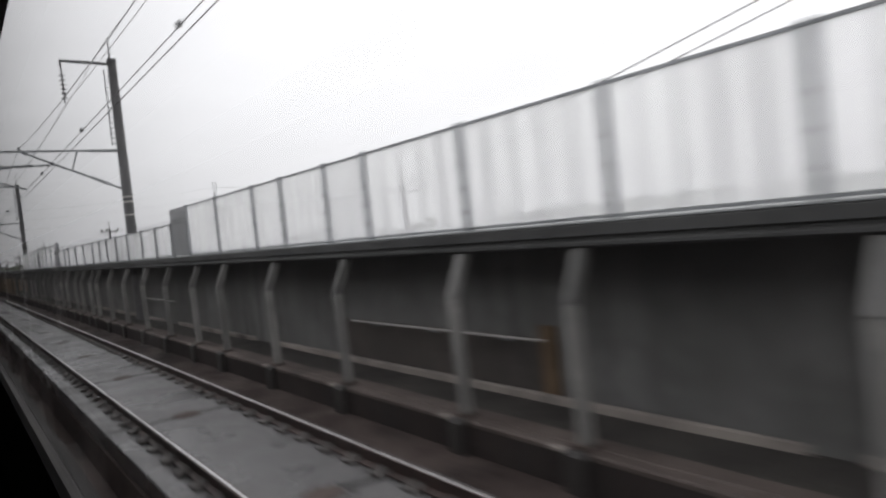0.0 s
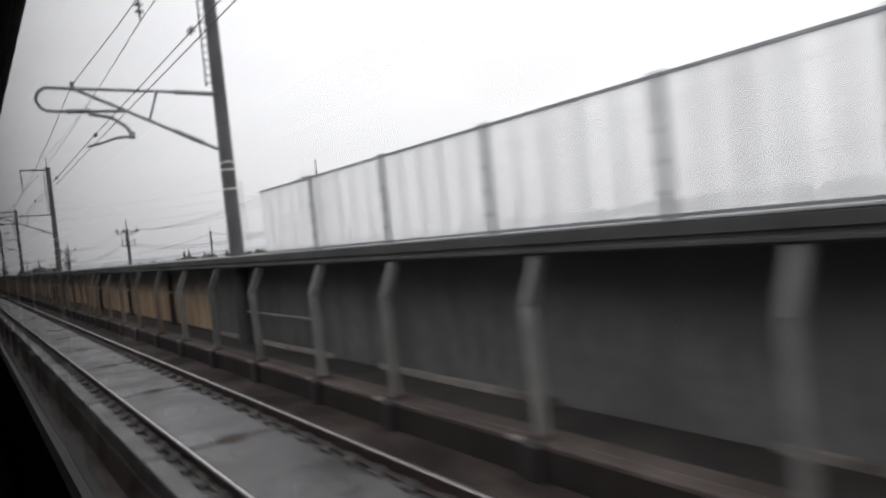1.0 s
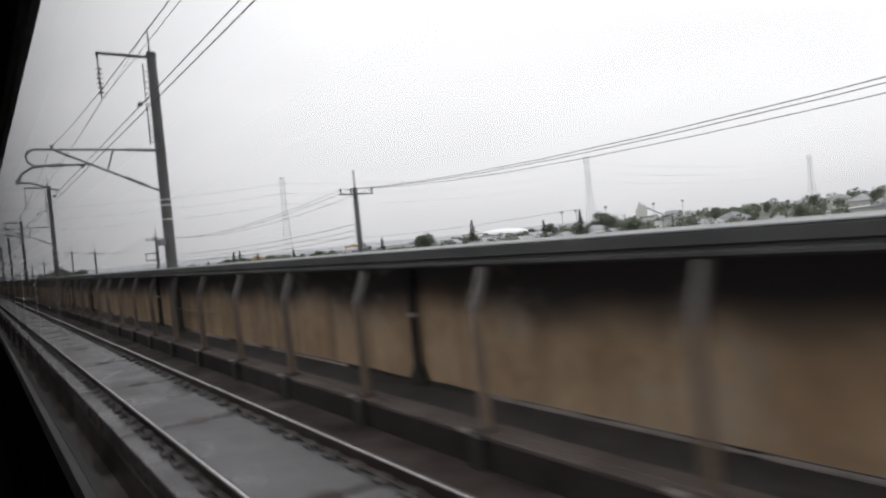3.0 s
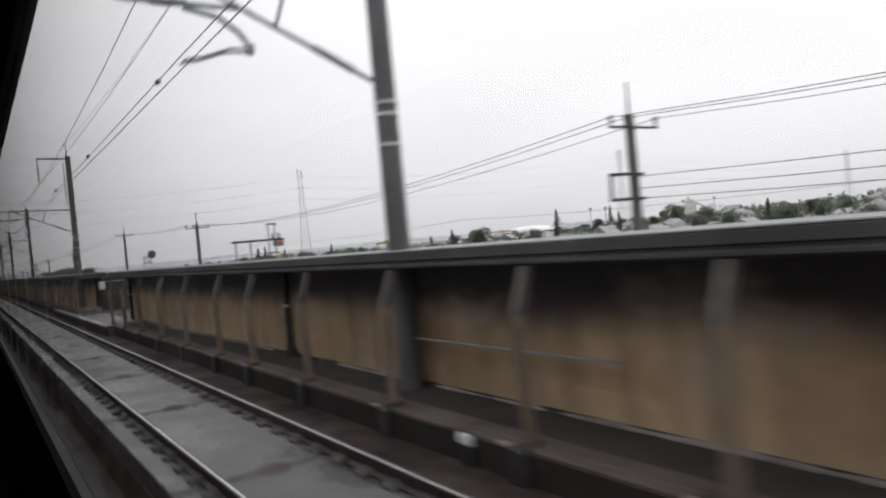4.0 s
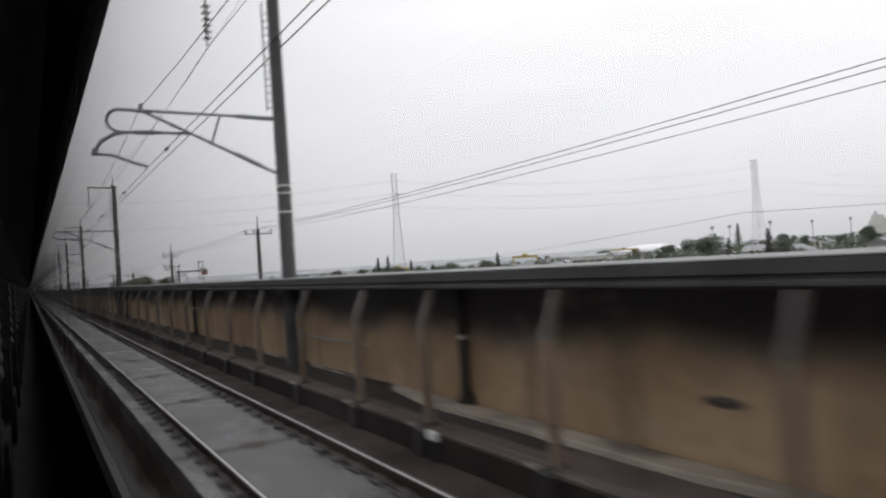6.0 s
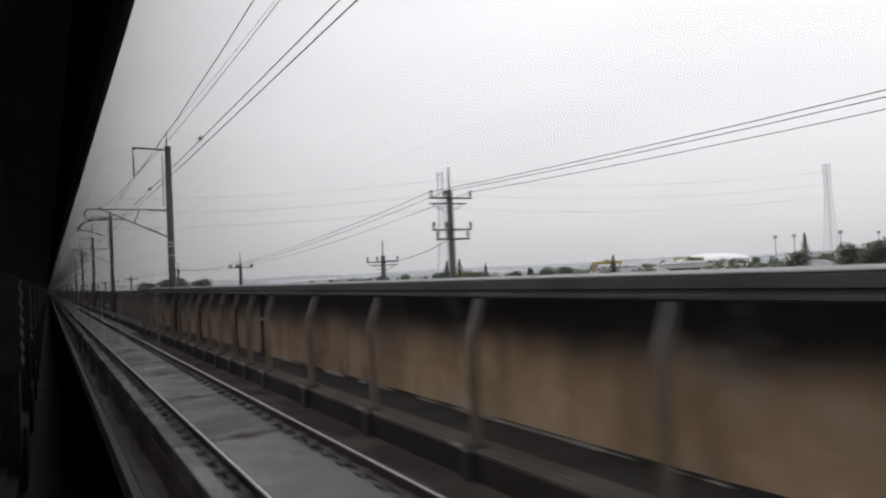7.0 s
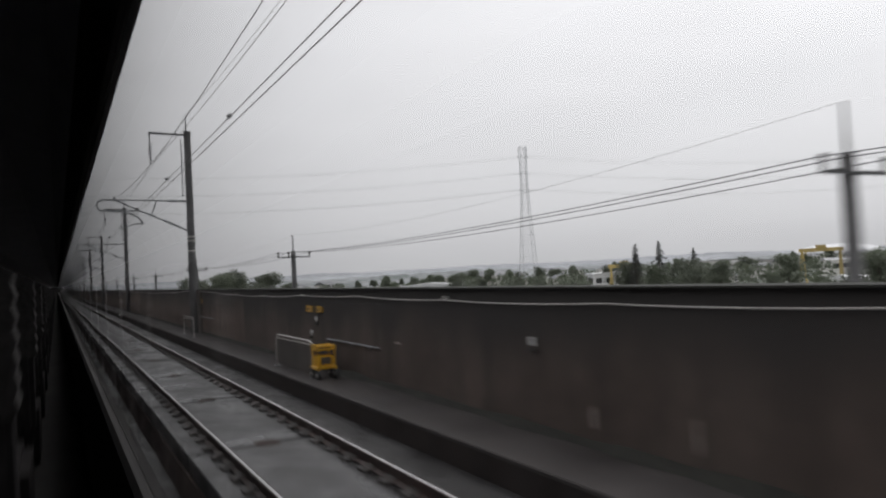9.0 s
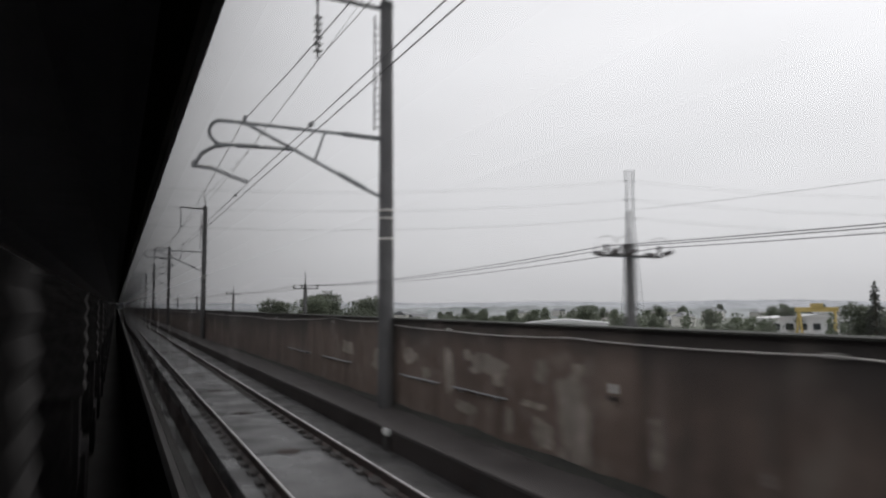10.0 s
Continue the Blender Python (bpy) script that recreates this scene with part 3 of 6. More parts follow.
box(bm, 6.3, 6.8, COPE_END, Y1, 1.904, 1.93)
tagged(part("parapet_cap", bm, MOSS), "thin mossy cap on the plain parapet", "cap", kind="structure")

# the other edge of the viaduct
bm = bmesh.new()
box(bm, -6.0, -5.6, Y0, Y1, -1.3, 1.0)
tagged(part("wall_west", bm, PLAIN_WALL), "low concrete parapet on the other edge of the viaduct", "wall", kind="structure")

# ---- ribs of the barrier ----
RIBS = [3.3, 6.3, 8.4, 11.7, 14.8, 18.0, 20.3, 23.2, 26.2, 29.3, 32.3, 35.2, 36.9, 39.5, 41.6, 44.8, 47.0, 50.2, 53.4, 56.5, 59.2, 62.1,
        65.2, 68.5, 71.2, 74.5, 77.7, 80.9, 84.1, 87.4, 90.6, 93.8, 97.0, 98.8, 100.4, 102.6, 105.9, 109.2, 112.6, 115.8, 118.9, 121.9, 124.8,
        128.2, 130.8, 134.2, 137.6, 140.0, 141.8, 143.6, 145.6, 148.4, 152.2, 154.7, 157.4, 160.6, 164.4, 167.9, 170.9, 172.6, 174.3, 176.7]
RIBS += [180.0 + 3.31 * k for k in range(15)] + [229.7, 232.8, 234.9, 238.3, 240.3, 242.8, 245.5, 248.7, 252.0, 255.2, 257.8, 261.2, 264.6, 268.0, 271.4, 274.6]
RIBS += [288.0, 290.1, 291.7, 294.7, 297.6, 301.1, 303.1, 306.3, 308.6, 311.9, 315.2, 318.4, 322.1, 325.7, 329.4, 333.0, 336.1, 338.4, 340.6, 342.7, 346.0, 349.2,
         352.5, 355.8, 359.1, 362.4, 365.5, 368.6, 371.2, 374.4, 377.9, 381.0]
RIBS += [384.3 + 3.6 * k for k in range(15)] + [438.3, 440.4, 442.4, 444.5, 446.5, 448.8, 450.9, 453.2, 455.4, 458.6, 460.7, 464.1, 466.4, 468.2]


def barrier_rib(mat, tone):
    """A post that stands on the kerb and leans out to carry the coping."""
    rib = empty("barrier_rib")
    tagged(rib, tone + " concrete rib that leans out under the coping", "rib", group="barrier ribs")
    bm = bmesh.new()
    thin = 0.06 if mat is RIB else 0.038
    prism(bm, [(5.183, 1.27), (5.22, WALK_Z + 0.06), (5.36, WALK_Z + 0.06), (5.322, 1.27)], -thin, thin)
    bmesh.ops.bevel(bm, geom=bm.edges[:], offset=0.003, segments=1, affect='EDGES')
    part("shaft", bm, mat, rib)
    bm = bmesh.new()
    lean = 0.03 if mat is RIB else 0.05
    half = 0.06 if mat is RIB else 0.032
    prism(bm, [(5.45 - lean, 1.84), (5.18, 1.30), (5.183, 1.272), (5.322, 1.272), (5.60 - lean, 1.84)], -half, half)
    bmesh.ops.bevel(bm, geom=bm.edges[:], offset=0.003, segments=1, affect='EDGES')
    part("knee", bm, RIB_HEAD if mat is RIB else KNEE, rib)
    bm = bmesh.new()
    box(bm, 5.17, 5.41, -0.09, 0.09, WALK_Z, WALK_Z + 0.06)
    part("foot_plate", bm, STRIP, rib)
    bm = bmesh.new()
    prism(bm, [(5.05, DECK_Z), (5.06, -0.3), (5.1, -0.25), (5.154, -0.245), (5.154, DECK_Z)], -0.15, 0.15)
    part("bracket", bm, PIPE, rib, "black bracket on the walkway face")
    bm = bmesh.new()
    box(bm, 5.05, 5.16, 0.16, 0.34, -0.27, -0.24)
    part("bracket_lip", bm, LEDGE_DIM, rib, "pale lip beside the bracket")
    return rib


rib_grey, rib_tan = barrier_rib(RIB, "pale grey"), barrier_rib(RIB_TAN, "tan")
rib_grey.location = (0, RIBS[0] * U, 0)
rib_tan.location = (0, RIBS[-1] * U, 0)
for y in RIBS[1:-1]:
    copy_thing(rib_grey if y < TAN_START else rib_tan, at(0, y, 0))

# ---- overhead line ----
POLES = [31.2, 78.0, 120.7, 161.6, 206.7, 249.6, 292.5, 334.1, 377.7, 420.1, 461.1, 502.9, 537.6, 575.2, 613.6]
POLES += [613.6 + 41.5 * k for k in range(1, 14)]
PX = 6.16
MESSENGER, AUX, CONTACT, FEEDER, GUARD = (2.6, 6.62), (2.85, 5.28), (2.87, 5.11), (4.36, 8.34), (6.05, 10.9)


def arc(c, r, a0, a1, n=8):
    return [(c[0] + r * math.cos(radians(a0 + (a1 - a0) * k / n)), 0, c[1] + r * math.sin(radians(a0 + (a1 - a0) * k / n))) for k in range(n + 1)]


def catenary_pole(outward):
    p = empty("catenary_pole")
    tagged(p, "grey concrete catenary pole with a looped steel bracket", "catenary pole", group="catenary poles")
    bm = bmesh.new()
    rod(bm, (PX, 0, WALK_Z), (PX, 0, 10.0), 0.205, 0.165, seg=20)
    part("shaft", bm, POLE, p)
    bm = bmesh.new()
    rod(bm, (PX, 0, 9.98), (PX, 0, 10.12), 0.19, 0.17, seg=16)
    rod(bm, (PX - 0.05, 0, 10.1), (PX - 0.05, 0, 11.0), 0.035, 0.02)
    part("cap", bm, STEEL_DARK, p, "dark cap with a spike")
    bm = bmesh.new()
    rod(bm, (PX - 0.1, 0, 9.93), (4.3, 0, 9.98), 0.055)
    rod(bm, (4.33, 0, 9.98), (4.33, 0, 9.78), 0.04)
    part("feeder_arm", bm, STEEL_DARK, p, "dark steel feeder arm")
    bm = bmesh.new()
    rod(bm, (4.34, 0, 9.8), (4.35, 0, 8.36), 0.025)
    for k in range(6):
        z = 8.55 + 0.17 * k
        rod(bm, (4.35, 0, z), (4.35, 0, z + 0.05), 0.12, 0.05, seg=12)
    part("insulator", bm, PORC, p, "string of brown porcelain insulators")
    bm = bmesh.new()
    rod(bm, (PX - 0.32, 0, 9.7), (PX - 0.32, 0, 6.7), 0.022)
    for k in range(14):
        z = 6.8 + 0.2 * k
        rod(bm, (PX - 0.32, 0, z), (PX - 0.14, 0, z), 0.014, seg=5)
    part("drop_cable", bm, STEEL_DARK, p, "black cable on clips")
    for z in (4.62, 4.42, 3.9):
        bm = bmesh.new()
        rod(bm, (PX, 0, z), (PX, 0, z + 0.06), 0.203, seg=20)
        part("band", bm, RAILING, p, "pale steel band")
    # bracket
    bm = bmesh.new()
    pipe_run(bm, [(PX - 0.15, 0, 6.5), (5.0, 0, 6.53)], 0.062)
    pipe_run(bm, [(5.0, 0, 6.53), (2.1, 0, 6.56)] + [(x, 0, z) for x, _, z in arc((2.1, 6.28), 0.28, 90, 270)] + [(2.12, 0, 6.0), (3.72, 0, 6.02)], 0.04)
    part("loop_tube", bm, GALV, p, "galvanised loop of tube")
    bm = bmesh.new()
    pipe_run(bm, [(PX - 0.12, 0, 4.98), (2.62, 0, 6.56)], 0.042)
    rod(bm, (5.6, 0, 5.19), (4.9, 0, 5.52), 0.062, seg=10)
    rod(bm, (4.55, 0, 6.53), (4.3, 0, 5.78), 0.032)
    rod(bm, (2.62, 0, 6.5), (2.62, 0, 6.72), 0.05)
    rod(bm, (2.45, 0, 6.0), (2.95, 0, 6.02), 0.06)
    part("strut", bm, GALV, p, "galvanised raking strut")
    bm = bmesh.new()
    if outward:
        pts = [(2.3, 0, 6.0), (1.95, 0, 5.93), (1.68, 0, 5.76), (1.53, 0, 5.5), (1.53, 0, 5.4)]
        tip = [(1.53, 0, 5.42), (1.9, 0.1, 5.42), (2.4, 0.12, 5.24), (2.7, 0.05, 5.14)]
    else:
        pts = [(2.9, 0, 5.95), (3.4, 0, 5.86), (3.7, 0, 5.66), (3.85, 0, 5.45), (3.85, 0, 5.33)]
        tip = [(3.85, 0, 5.36), (3.5, 0.1, 5.36), (3.1, 0.12, 5.22), (2.8, 0.05, 5.14)]
    pipe_run(bm, pts, 0.045)
    rod(bm, pts[-1], (pts[-1][0], 0, pts[-1][2] + 0.16), 0.075)
    part("drop_bracket", bm, GALV, p, "curved drop bracket")
    for dy in (0, -0.22):
        bm = bmesh.new()
        pipe_run(bm, [(a, b + dy, c) for a, b, c in tip], 0.02, seg=6)
        part("steady_arm", bm, GALV, p, "thin steady arm at the contact wire")
    return p


pole_a, pole_b = catenary_pole(True), catenary_pole(False)
pole_a.location = (0, POLES[0] * U, 0)
pole_b.location = (0, POLES[1] * U, 0)
for k, y in enumerate(POLES[2:], 2):
    kind_a = {2: True, 3: False, 4: True, 5: False, 6: True, 7: True, 8: True, 9: False, 10: True, 11: False, 12: True, 13: False}.get(k, k % 2 == 0)
    copy_thing(pole_a if kind_a else pole_b, at(0, y, 0))


def wire_run(name, label, x, z, sag, r, ys):
    c = bpy.data.curves.new(name, 'CURVE')
    c.dimensions = '3D'
    c.bevel_depth = r * U
    c.bevel_resolution = 1
    sp = c.splines.new('POLY')
    pts = []
    for a, b in zip(ys, ys[1:]):
        for k in range(8):
            u = k / 8
            pts.append((x, a + (b - a) * u, z - sag * 4 * u * (1 - u)))
    pts.append((x, ys[-1], z))
    sp.points.add(len(pts) - 1)
    for q, (px, py, pz) in zip(sp.points, pts):
        q.co = (px * U, py * U, pz * U, 1)
    c.materials.append(WIRE)
    return tagged(new(name, c), label, "wire")


LINE = [POLES[0] - 46] + POLES
wire_run("contact_wire", "thin bronze contact wire over the track", *CONTACT, 0.02, 0.0085, LINE)
wire_run("auxiliary_wire", "thin auxiliary catenary wire above the contact wire", *AUX, 0.05, 0.0085, LINE)
wire_run("messenger_wire", "sagging messenger wire over the track", *MESSENGER, 0.75, 0.009, LINE)
wire_run("feeder_wire", "sagging feeder wire below the insulators", *FEEDER, 0.35, 0.009, LINE)
wire_run("guard_wire", "guard wire at the pole tops", *GUARD, 0.45, 0.007, LINE)

bm = bmesh.new()
bmesh.ops.create_icosphere(bm, subdivisions=2, radius=0.05)
clamp_me = mesh_of("clamp", bm, STEEL_DARK)
clamps = empty("wire_clamps")
tagged(clamps, "small dark clamps on the auxiliary wire", "wire clamps")
for k in range(110):
    same_part("clamp", clamp_me, clamps, AUX[0], -6 + 8.3 * k, AUX[1] - 0.02)

for y, z in ((POLES[12], 3.05), (POLES[4], 3.05)):
    e = empty("equipment_box", PX - 0.2, y, z)
    tagged(e, "grey steel equipment box strapped to a catenary pole", "equipment box", group="equipment boxes")
    bm = bmesh.new()
    box(bm, -0.2, 0.02, -0.2, 0.2, -0.08, 0.14)
    bmesh.ops.bevel(bm, geom=bm.edges[:], offset=0.015, segments=1, affect='EDGES')
    part("case", bm, GALV, e)
    bm = bmesh.new()
    box(bm, -0.24, 0.04, -0.24, 0.24, 0.14, 0.17)
    part("lid", bm, RAILING, e)

# ---- frosted fence on the barrier ----
FENCE_X = 5.6
FENCE_POSTS = [-6.4, -3.9, -1.3, 1.25, 3.8, 5.9, 8.35, 10.95, 12.4, 14.4, 16.0, 18.6, 21.2, 23.0, 25.0, 27.0, 29.4, 31.6, 33.6, 35.4, 37.2, 39.8, 42.5, 45.1, 46.9, 49.3,
               50.7, 53.2, 55.8, 58.3, 60.2, 61.3, 63.4, 66.1, 68.75, 71.5, 74.3]
SOLID = {(21.2, 23.0), (49.3, 50.7), (60.2, 61.3)}
FENCE_BASE = 2.12


def fence_top(y):
    return 3.12 if 23.0 < y < 49.4 else 3.52


def fence_bay(y0, y1):
    f = empty("fence_bay", FENCE_X, y0, FENCE_BASE)
    hgt, w = fence_top((y0 + y1) / 2) - FENCE_BASE, y1 - y0
    solid = (y0, y1) in SOLID
    low = 23.0 < (y0 + y1) / 2 < 49.4
    sheet = CLEAR if low else FROST
    bm = bmesh.new()
    if solid:
        box(bm, -0.02, 0.02, 0.04, w - 0.04, 0.03, (3.52 if y1 < 45 else 3.6) - FENCE_BASE)
        part("panel", bm, PLATE, f, "matt grey solid panel")
        for z in (0.96, 1.05):
            bm = bmesh.new()
            box(bm, -0.026, -0.021, 0.12, w - 0.12, z - 0.008, z + 0.008)
            part("slot", bm, STEEL_DARK, f, "thin dark slot")
    else:
        box(bm, -0.006, 0.006, 0.05, w - 0.05, 0.05, hgt - 0.04)
        part("panel", bm, sheet, f)
        for k in range(1, 5):
            bm = bmesh.new()
            box(bm, 0.012, 0.03, w * k / 5 - 0.035, w * k / 5 + 0.035, 0.05, hgt - 0.04)
            part("stiffener", bm, STIFF, f)
        for z in (0.03, hgt - 0.025):
            bm = bmesh.new()
            box(bm, -0.02, 0.02, 0.05, w - 0.05, z - 0.016, z + 0.016)
            part("rail", bm, GALV, f)
    bm = bmesh.new()
    box(bm, -0.05, 0.05, -0.045, 0.045, 0, hgt + 0.02)
    bmesh.ops.bevel(bm, geom=bm.edges[:], offset=0.01, segments=1, affect='EDGES')
    part("post", bm, GALV, f)
    for z in (0.25, 0.55, 0.85):
        bm = bmesh.new()
        rod(bm, (-0.065, 0, z), (-0.05, 0, z), 0.03, seg=6)
        part("bolt", bm, STEEL_DARK, f)
    return tagged(f, "matt grey solid fence panel on the barrier" if solid else "low hazy clear fence panel with a zinc post" if low else "milky translucent fence panel with a zinc post on the barrier",
                  "fence panel", group="fence panels")


PLATE = material("grey_plate", (0.26, 0.26, 0.265), (0.31, 0.31, 0.315), rough=0.5, scale=1.5)
for a, b in zip(FENCE_POSTS, FENCE_POSTS[1:]):
    fence_bay(a, b)

# ---- fittings along the barrier ----
def drain_pipe(y, tall=1.84, lump=True):
    d = empty("drain_pipe", 6.36, y, WALK_Z)
    tagged(d, "black stained drain pipe on the wall with moss at its foot", "drain pipe", group="drain pipes")
    bm = bmesh.new()
    rod(bm, (0, 0, 0), (0, 0, tall - WALK_Z - 0.01), 0.075, seg=12)
    part("pipe", bm, PIPE, d)
    bm = bmesh.new()
    rod(bm, (0, 0, 1.2), (0, 0, 1.27), 0.095, seg=12)
    part("clip", bm, RAILING, d, "pale pipe clip")
    if lump:
        bm = bmesh.new()
        n, rows = 18, 7
        ring = []
        for j in range(rows):
            u = j / (rows - 1)
            r = 0.085 + 0.26 * (1 - u) ** 2
            ring.append([bm.verts.new((min(0.085, 0.4 * r * math.cos(k * math.tau / n) * (1 + 0.25 * noise.noise(Vector((k, j, y))))),
                                       r * math.sin(k * math.tau / n) * (1 + 0.35 * noise.noise(Vector((k * 0.7, j * 0.8, y + 5)))), 0.6 * u)) for k in range(n)])
        for p, q in zip(ring, ring[1:]):
            for k in range(n):
                bm.faces.new((p[k], p[(k + 1) % n], q[(k + 1) % n], q[k]))
        part("moss", bm, MOSS, d, "black moss at the foot")
    return d


for y in (86.9, 95.1, 103.6, 126.4, 128.9, 146.6, 153.5, 168.9, 190.0, 210.5, 231.0, 241.3, 255.6, 309.6, 333.6, 343.6, 354.0, 369.2, 392.0, 417.5, 442.9, 447.1, 454.6):
    drain_pipe(y)


drain_pipe(275.9, lump=False)


def wall_handrail(y0, y1, x, z):
    """A pipe along the wall on short brackets."""
    g = empty("wall_handrail", x, y0, z)
    tagged(g, "zinc handrail pipe on the wall", "handrail", group="wall handrails")
    bm = bmesh.new()
    L = y1 - y0
    pipe_run(bm, [(0.1, 0, -0.02), (0, 0.08, 0), (0, L - 0.08, 0), (0.1, L, -0.02)], 0.02)
    part("rail", bm, GALV if y0 > TAN_START else RAILING, g)
    for k in (0.15, 0.5, 0.85):
        bm = bmesh.new()
        rod(bm, (0, L * k, -0.02), (6.42 - x, L * k, -0.1), 0.016, seg=6)
        part("bracket", bm, GALV, g)
    return g


def hoop_rail(y0, y1, x=5.6, top=0.64):
    """A bent pipe hoop with a panel, set on the walkway."""
    g = empty("hoop_rail", x, y0, WALK_Z)
    tagged(g, "bent zinc pipe guard with two legs on the walkway", "guard rail", group="pipe guards")
    L, H = y1 - y0, top - WALK_Z
    bm = bmesh.new()
    pipe_run(bm, [(0, 0, 0), (0, 0, H - 0.18), (0, 0.06, H - 0.05), (0, 0.2, H), (0, L - 0.2, H), (0, L - 0.06, H - 0.05), (0, L, H - 0.18), (0, L, 0)], 0.026)
    part("hoop", bm, RAILING, g)
    bm = bmesh.new()
    pipe_run(bm, [(0, 0.05, H - 0.09), (0, L - 0.05, H - 0.09)], 0.016)
    part("mid_rail", bm, RAILING, g)
    bm = bmesh.new()
    box(bm, -0.006, 0.006, 0.04, L - 0.04, 0.08, H - 0.12)
    if y0 > 540 and y0 < 560:
        part("sheet", bm, RUST, g, "dark sheet under the hoop")
    for yy in (0, L):
        bm = bmesh.new()
        box(bm, -0.08, 0.08, yy - 0.08, yy + 0.08, 0, 0.02)
        part("base_plate", bm, GALV, g)
    return g


wall_handrail(7.9, 13.2, 6.2, 0.6)
for y in POLES[:11]:
    wall_handrail(y - 4.7, y + 0.8, 6.2 if y < 275 or y > 300 else 6.22, 0.6)
for a, b in ((496.8, 499.5), (516.4, 519.7), (552.0, 555.4), (571.4, 574.6), (608.0, 610.1), (610.9, 613.1), (617.2, 620.3), (622.0, 625.6)):
    wall_handrail(a, b, 6.32, 0.58)
for a, b in ((501.4, 504.5), (517.4, 520.7), (554.4, 557.7), (572.0, 574.9)):
    hoop_rail(a, b)


def wall_plate(name, y, z, w, h, mat, label, x=6.37, stain=False):
    s = empty(name, x, y, z)
    tagged(s, label, "sign", group=name)
    bm = bmesh.new()
    box(bm, -0.012, 0.0, -w / 2, w / 2, -h / 2, h / 2)
    bmesh.ops.bevel(bm, geom=bm.edges[:], offset=0.004, segments=1, affect='EDGES')
    part("plate", bm, mat, s)
    bm = bmesh.new()
    rod(bm, (0, 0, 0), (0.03, 0, 0), 0.03, seg=8)
    part("stud", bm, STEEL_DARK, s)
    if mat is YELLOW:
        for k in (-0.25, 0.05, 0.3):
            bm = bmesh.new()
            box(bm, -0.016, -0.0121, w * k - w * 0.09, w * k + w * 0.07, -h * 0.2, h * 0.2)
            part("mark", bm, STEEL_DARK, s, "dark bar of unreadable writing")
    else:
        bm = bmesh.new()
        box(bm, -0.05, 0.02, -w * 0.6, w * 0.6, -h * 1.25, -h * 0.85)
        part("lamp_box", bm, PIPE, s, "dark box below the plate")
    return s


for y, z in ((576.45, 1.32), (574.2, 1.33), (556.88, 1.35), (555.98, 1.35)):
    wall_plate("yellow_sign", y, z, 0.46 if y > 570 else 0.5, 0.17, YELLOW, "small yellow plate with dark marks on the wall")
for y, z in ((576.1, 1.06), (546.0, 1.1), (511.5, 1.1), (604.9, 1.07), (275.85, 1.13), (478.0, 1.1), (556.28, 1.09), (556.76, 0.68)):
    wall_plate("white_plate", y, z, 0.1, 0.13, WHITE, "small white plate on the parapet", x=6.37 if y > 300 else 6.26)


def marker_block(y, z):
    m = empty("marker_block", 5.15, y, z)
    tagged(m, "small white marker block on the black walkway face", "marker", group="marker blocks")
    bm = bmesh.new()
    box(bm, -0.1, 0.008, -0.12, 0.12, -0.06, 0.07)
    bmesh.ops.bevel(bm, geom=bm.edges[:], offset=0.02, segments=2, affect='EDGES')
    part("block", bm, WHITE, m)
    bm = bmesh.new()
    box(bm, -0.085, 0.008, -0.15, 0.09, DECK_Z - z, -0.062)
    part("bracket", bm, PIPE, m, "black bracket below the block")


for y, z in ((246.58, -0.36), (489.55, -0.35), (368.2, -0.33), (610.68, -0.34)):
    marker_block(y, z)

# yellow work trolley beside the parapet
trolley = empty("work_trolley", 5.79, 554.1, WALK_Z)
tagged(trolley, "yellow steel work trolley parked by the parapet", "trolley")
for dy in (-0.2, 0.2):
    bm = bmesh.new()
    pipe_run(bm, [(-0.24, dy, 0.14), (-0.2, dy, 0.3), (-0.21, dy, 0.8), (0.21, dy, 0.8), (0.2, dy, 0.3), (0.24, dy, 0.14)], 0.026)
    part("frame", bm, YELLOW, trolley)
bm = bmesh.new()
box(bm, -0.27, 0.27, -0.24, 0.24, 0.24, 0.31)
bmesh.ops.bevel(bm, geom=bm.edges[:], offset=0.015, segments=1, affect='EDGES')
part("deck", bm, YELLOW, trolley)
bm = bmesh.new()
box(bm, -0.2, 0.2, -0.17, 0.17, 0.31, 0.58)
bmesh.ops.bevel(bm, geom=bm.edges[:], offset=0.03, segments=2, affect='EDGES')
engine = part("engine_box", bm, YELLOW, trolley, "yellow engine box")
bm = bmesh.new()
box(bm, -0.13, 0.13, -0.18, -0.171, 0.36, 0.53)
part("grille", bm, RUST, engine, "dark grille")
bm = bmesh.new()
box(bm, -0.25, 0.25, -0.22, 0.22, 0.7, 0.74)
box(bm, -0.25, -0.22, -0.22, 0.22, 0.74, 0.86)
box(bm, 0.22, 0.25, -0.22, 0.22, 0.74, 0.82)
bmesh.ops.bevel(bm, geom=bm.edges[:], offset=0.008, segments=1, affect='EDGES')
part("tray", bm, YELLOW, trolley, "open yellow tray")
bm = bmesh.new()
box(bm, -0.16, 0.14, -0.14, 0.14, 0.742, 0.8)
part("tool_case", bm, STEEL_DARK, trolley, "black case on the tray")
for dx in (-0.23, 0.23):
    for dy in (-0.2, 0.2):
        bm = bmesh.new()
        rod(bm, (dx - 0.035, dy, 0.11), (dx + 0.035, dy, 0.11), 0.11, seg=16)
        w = part("wheel", bm, STEEL_DARK, trolley, "dark wheel")
        bm = bmesh.new()
        rod(bm, (dx - 0.042, dy, 0.11), (dx + 0.042, dy, 0.11), 0.055, seg=10)
        part("hub", bm, RAILING, w)

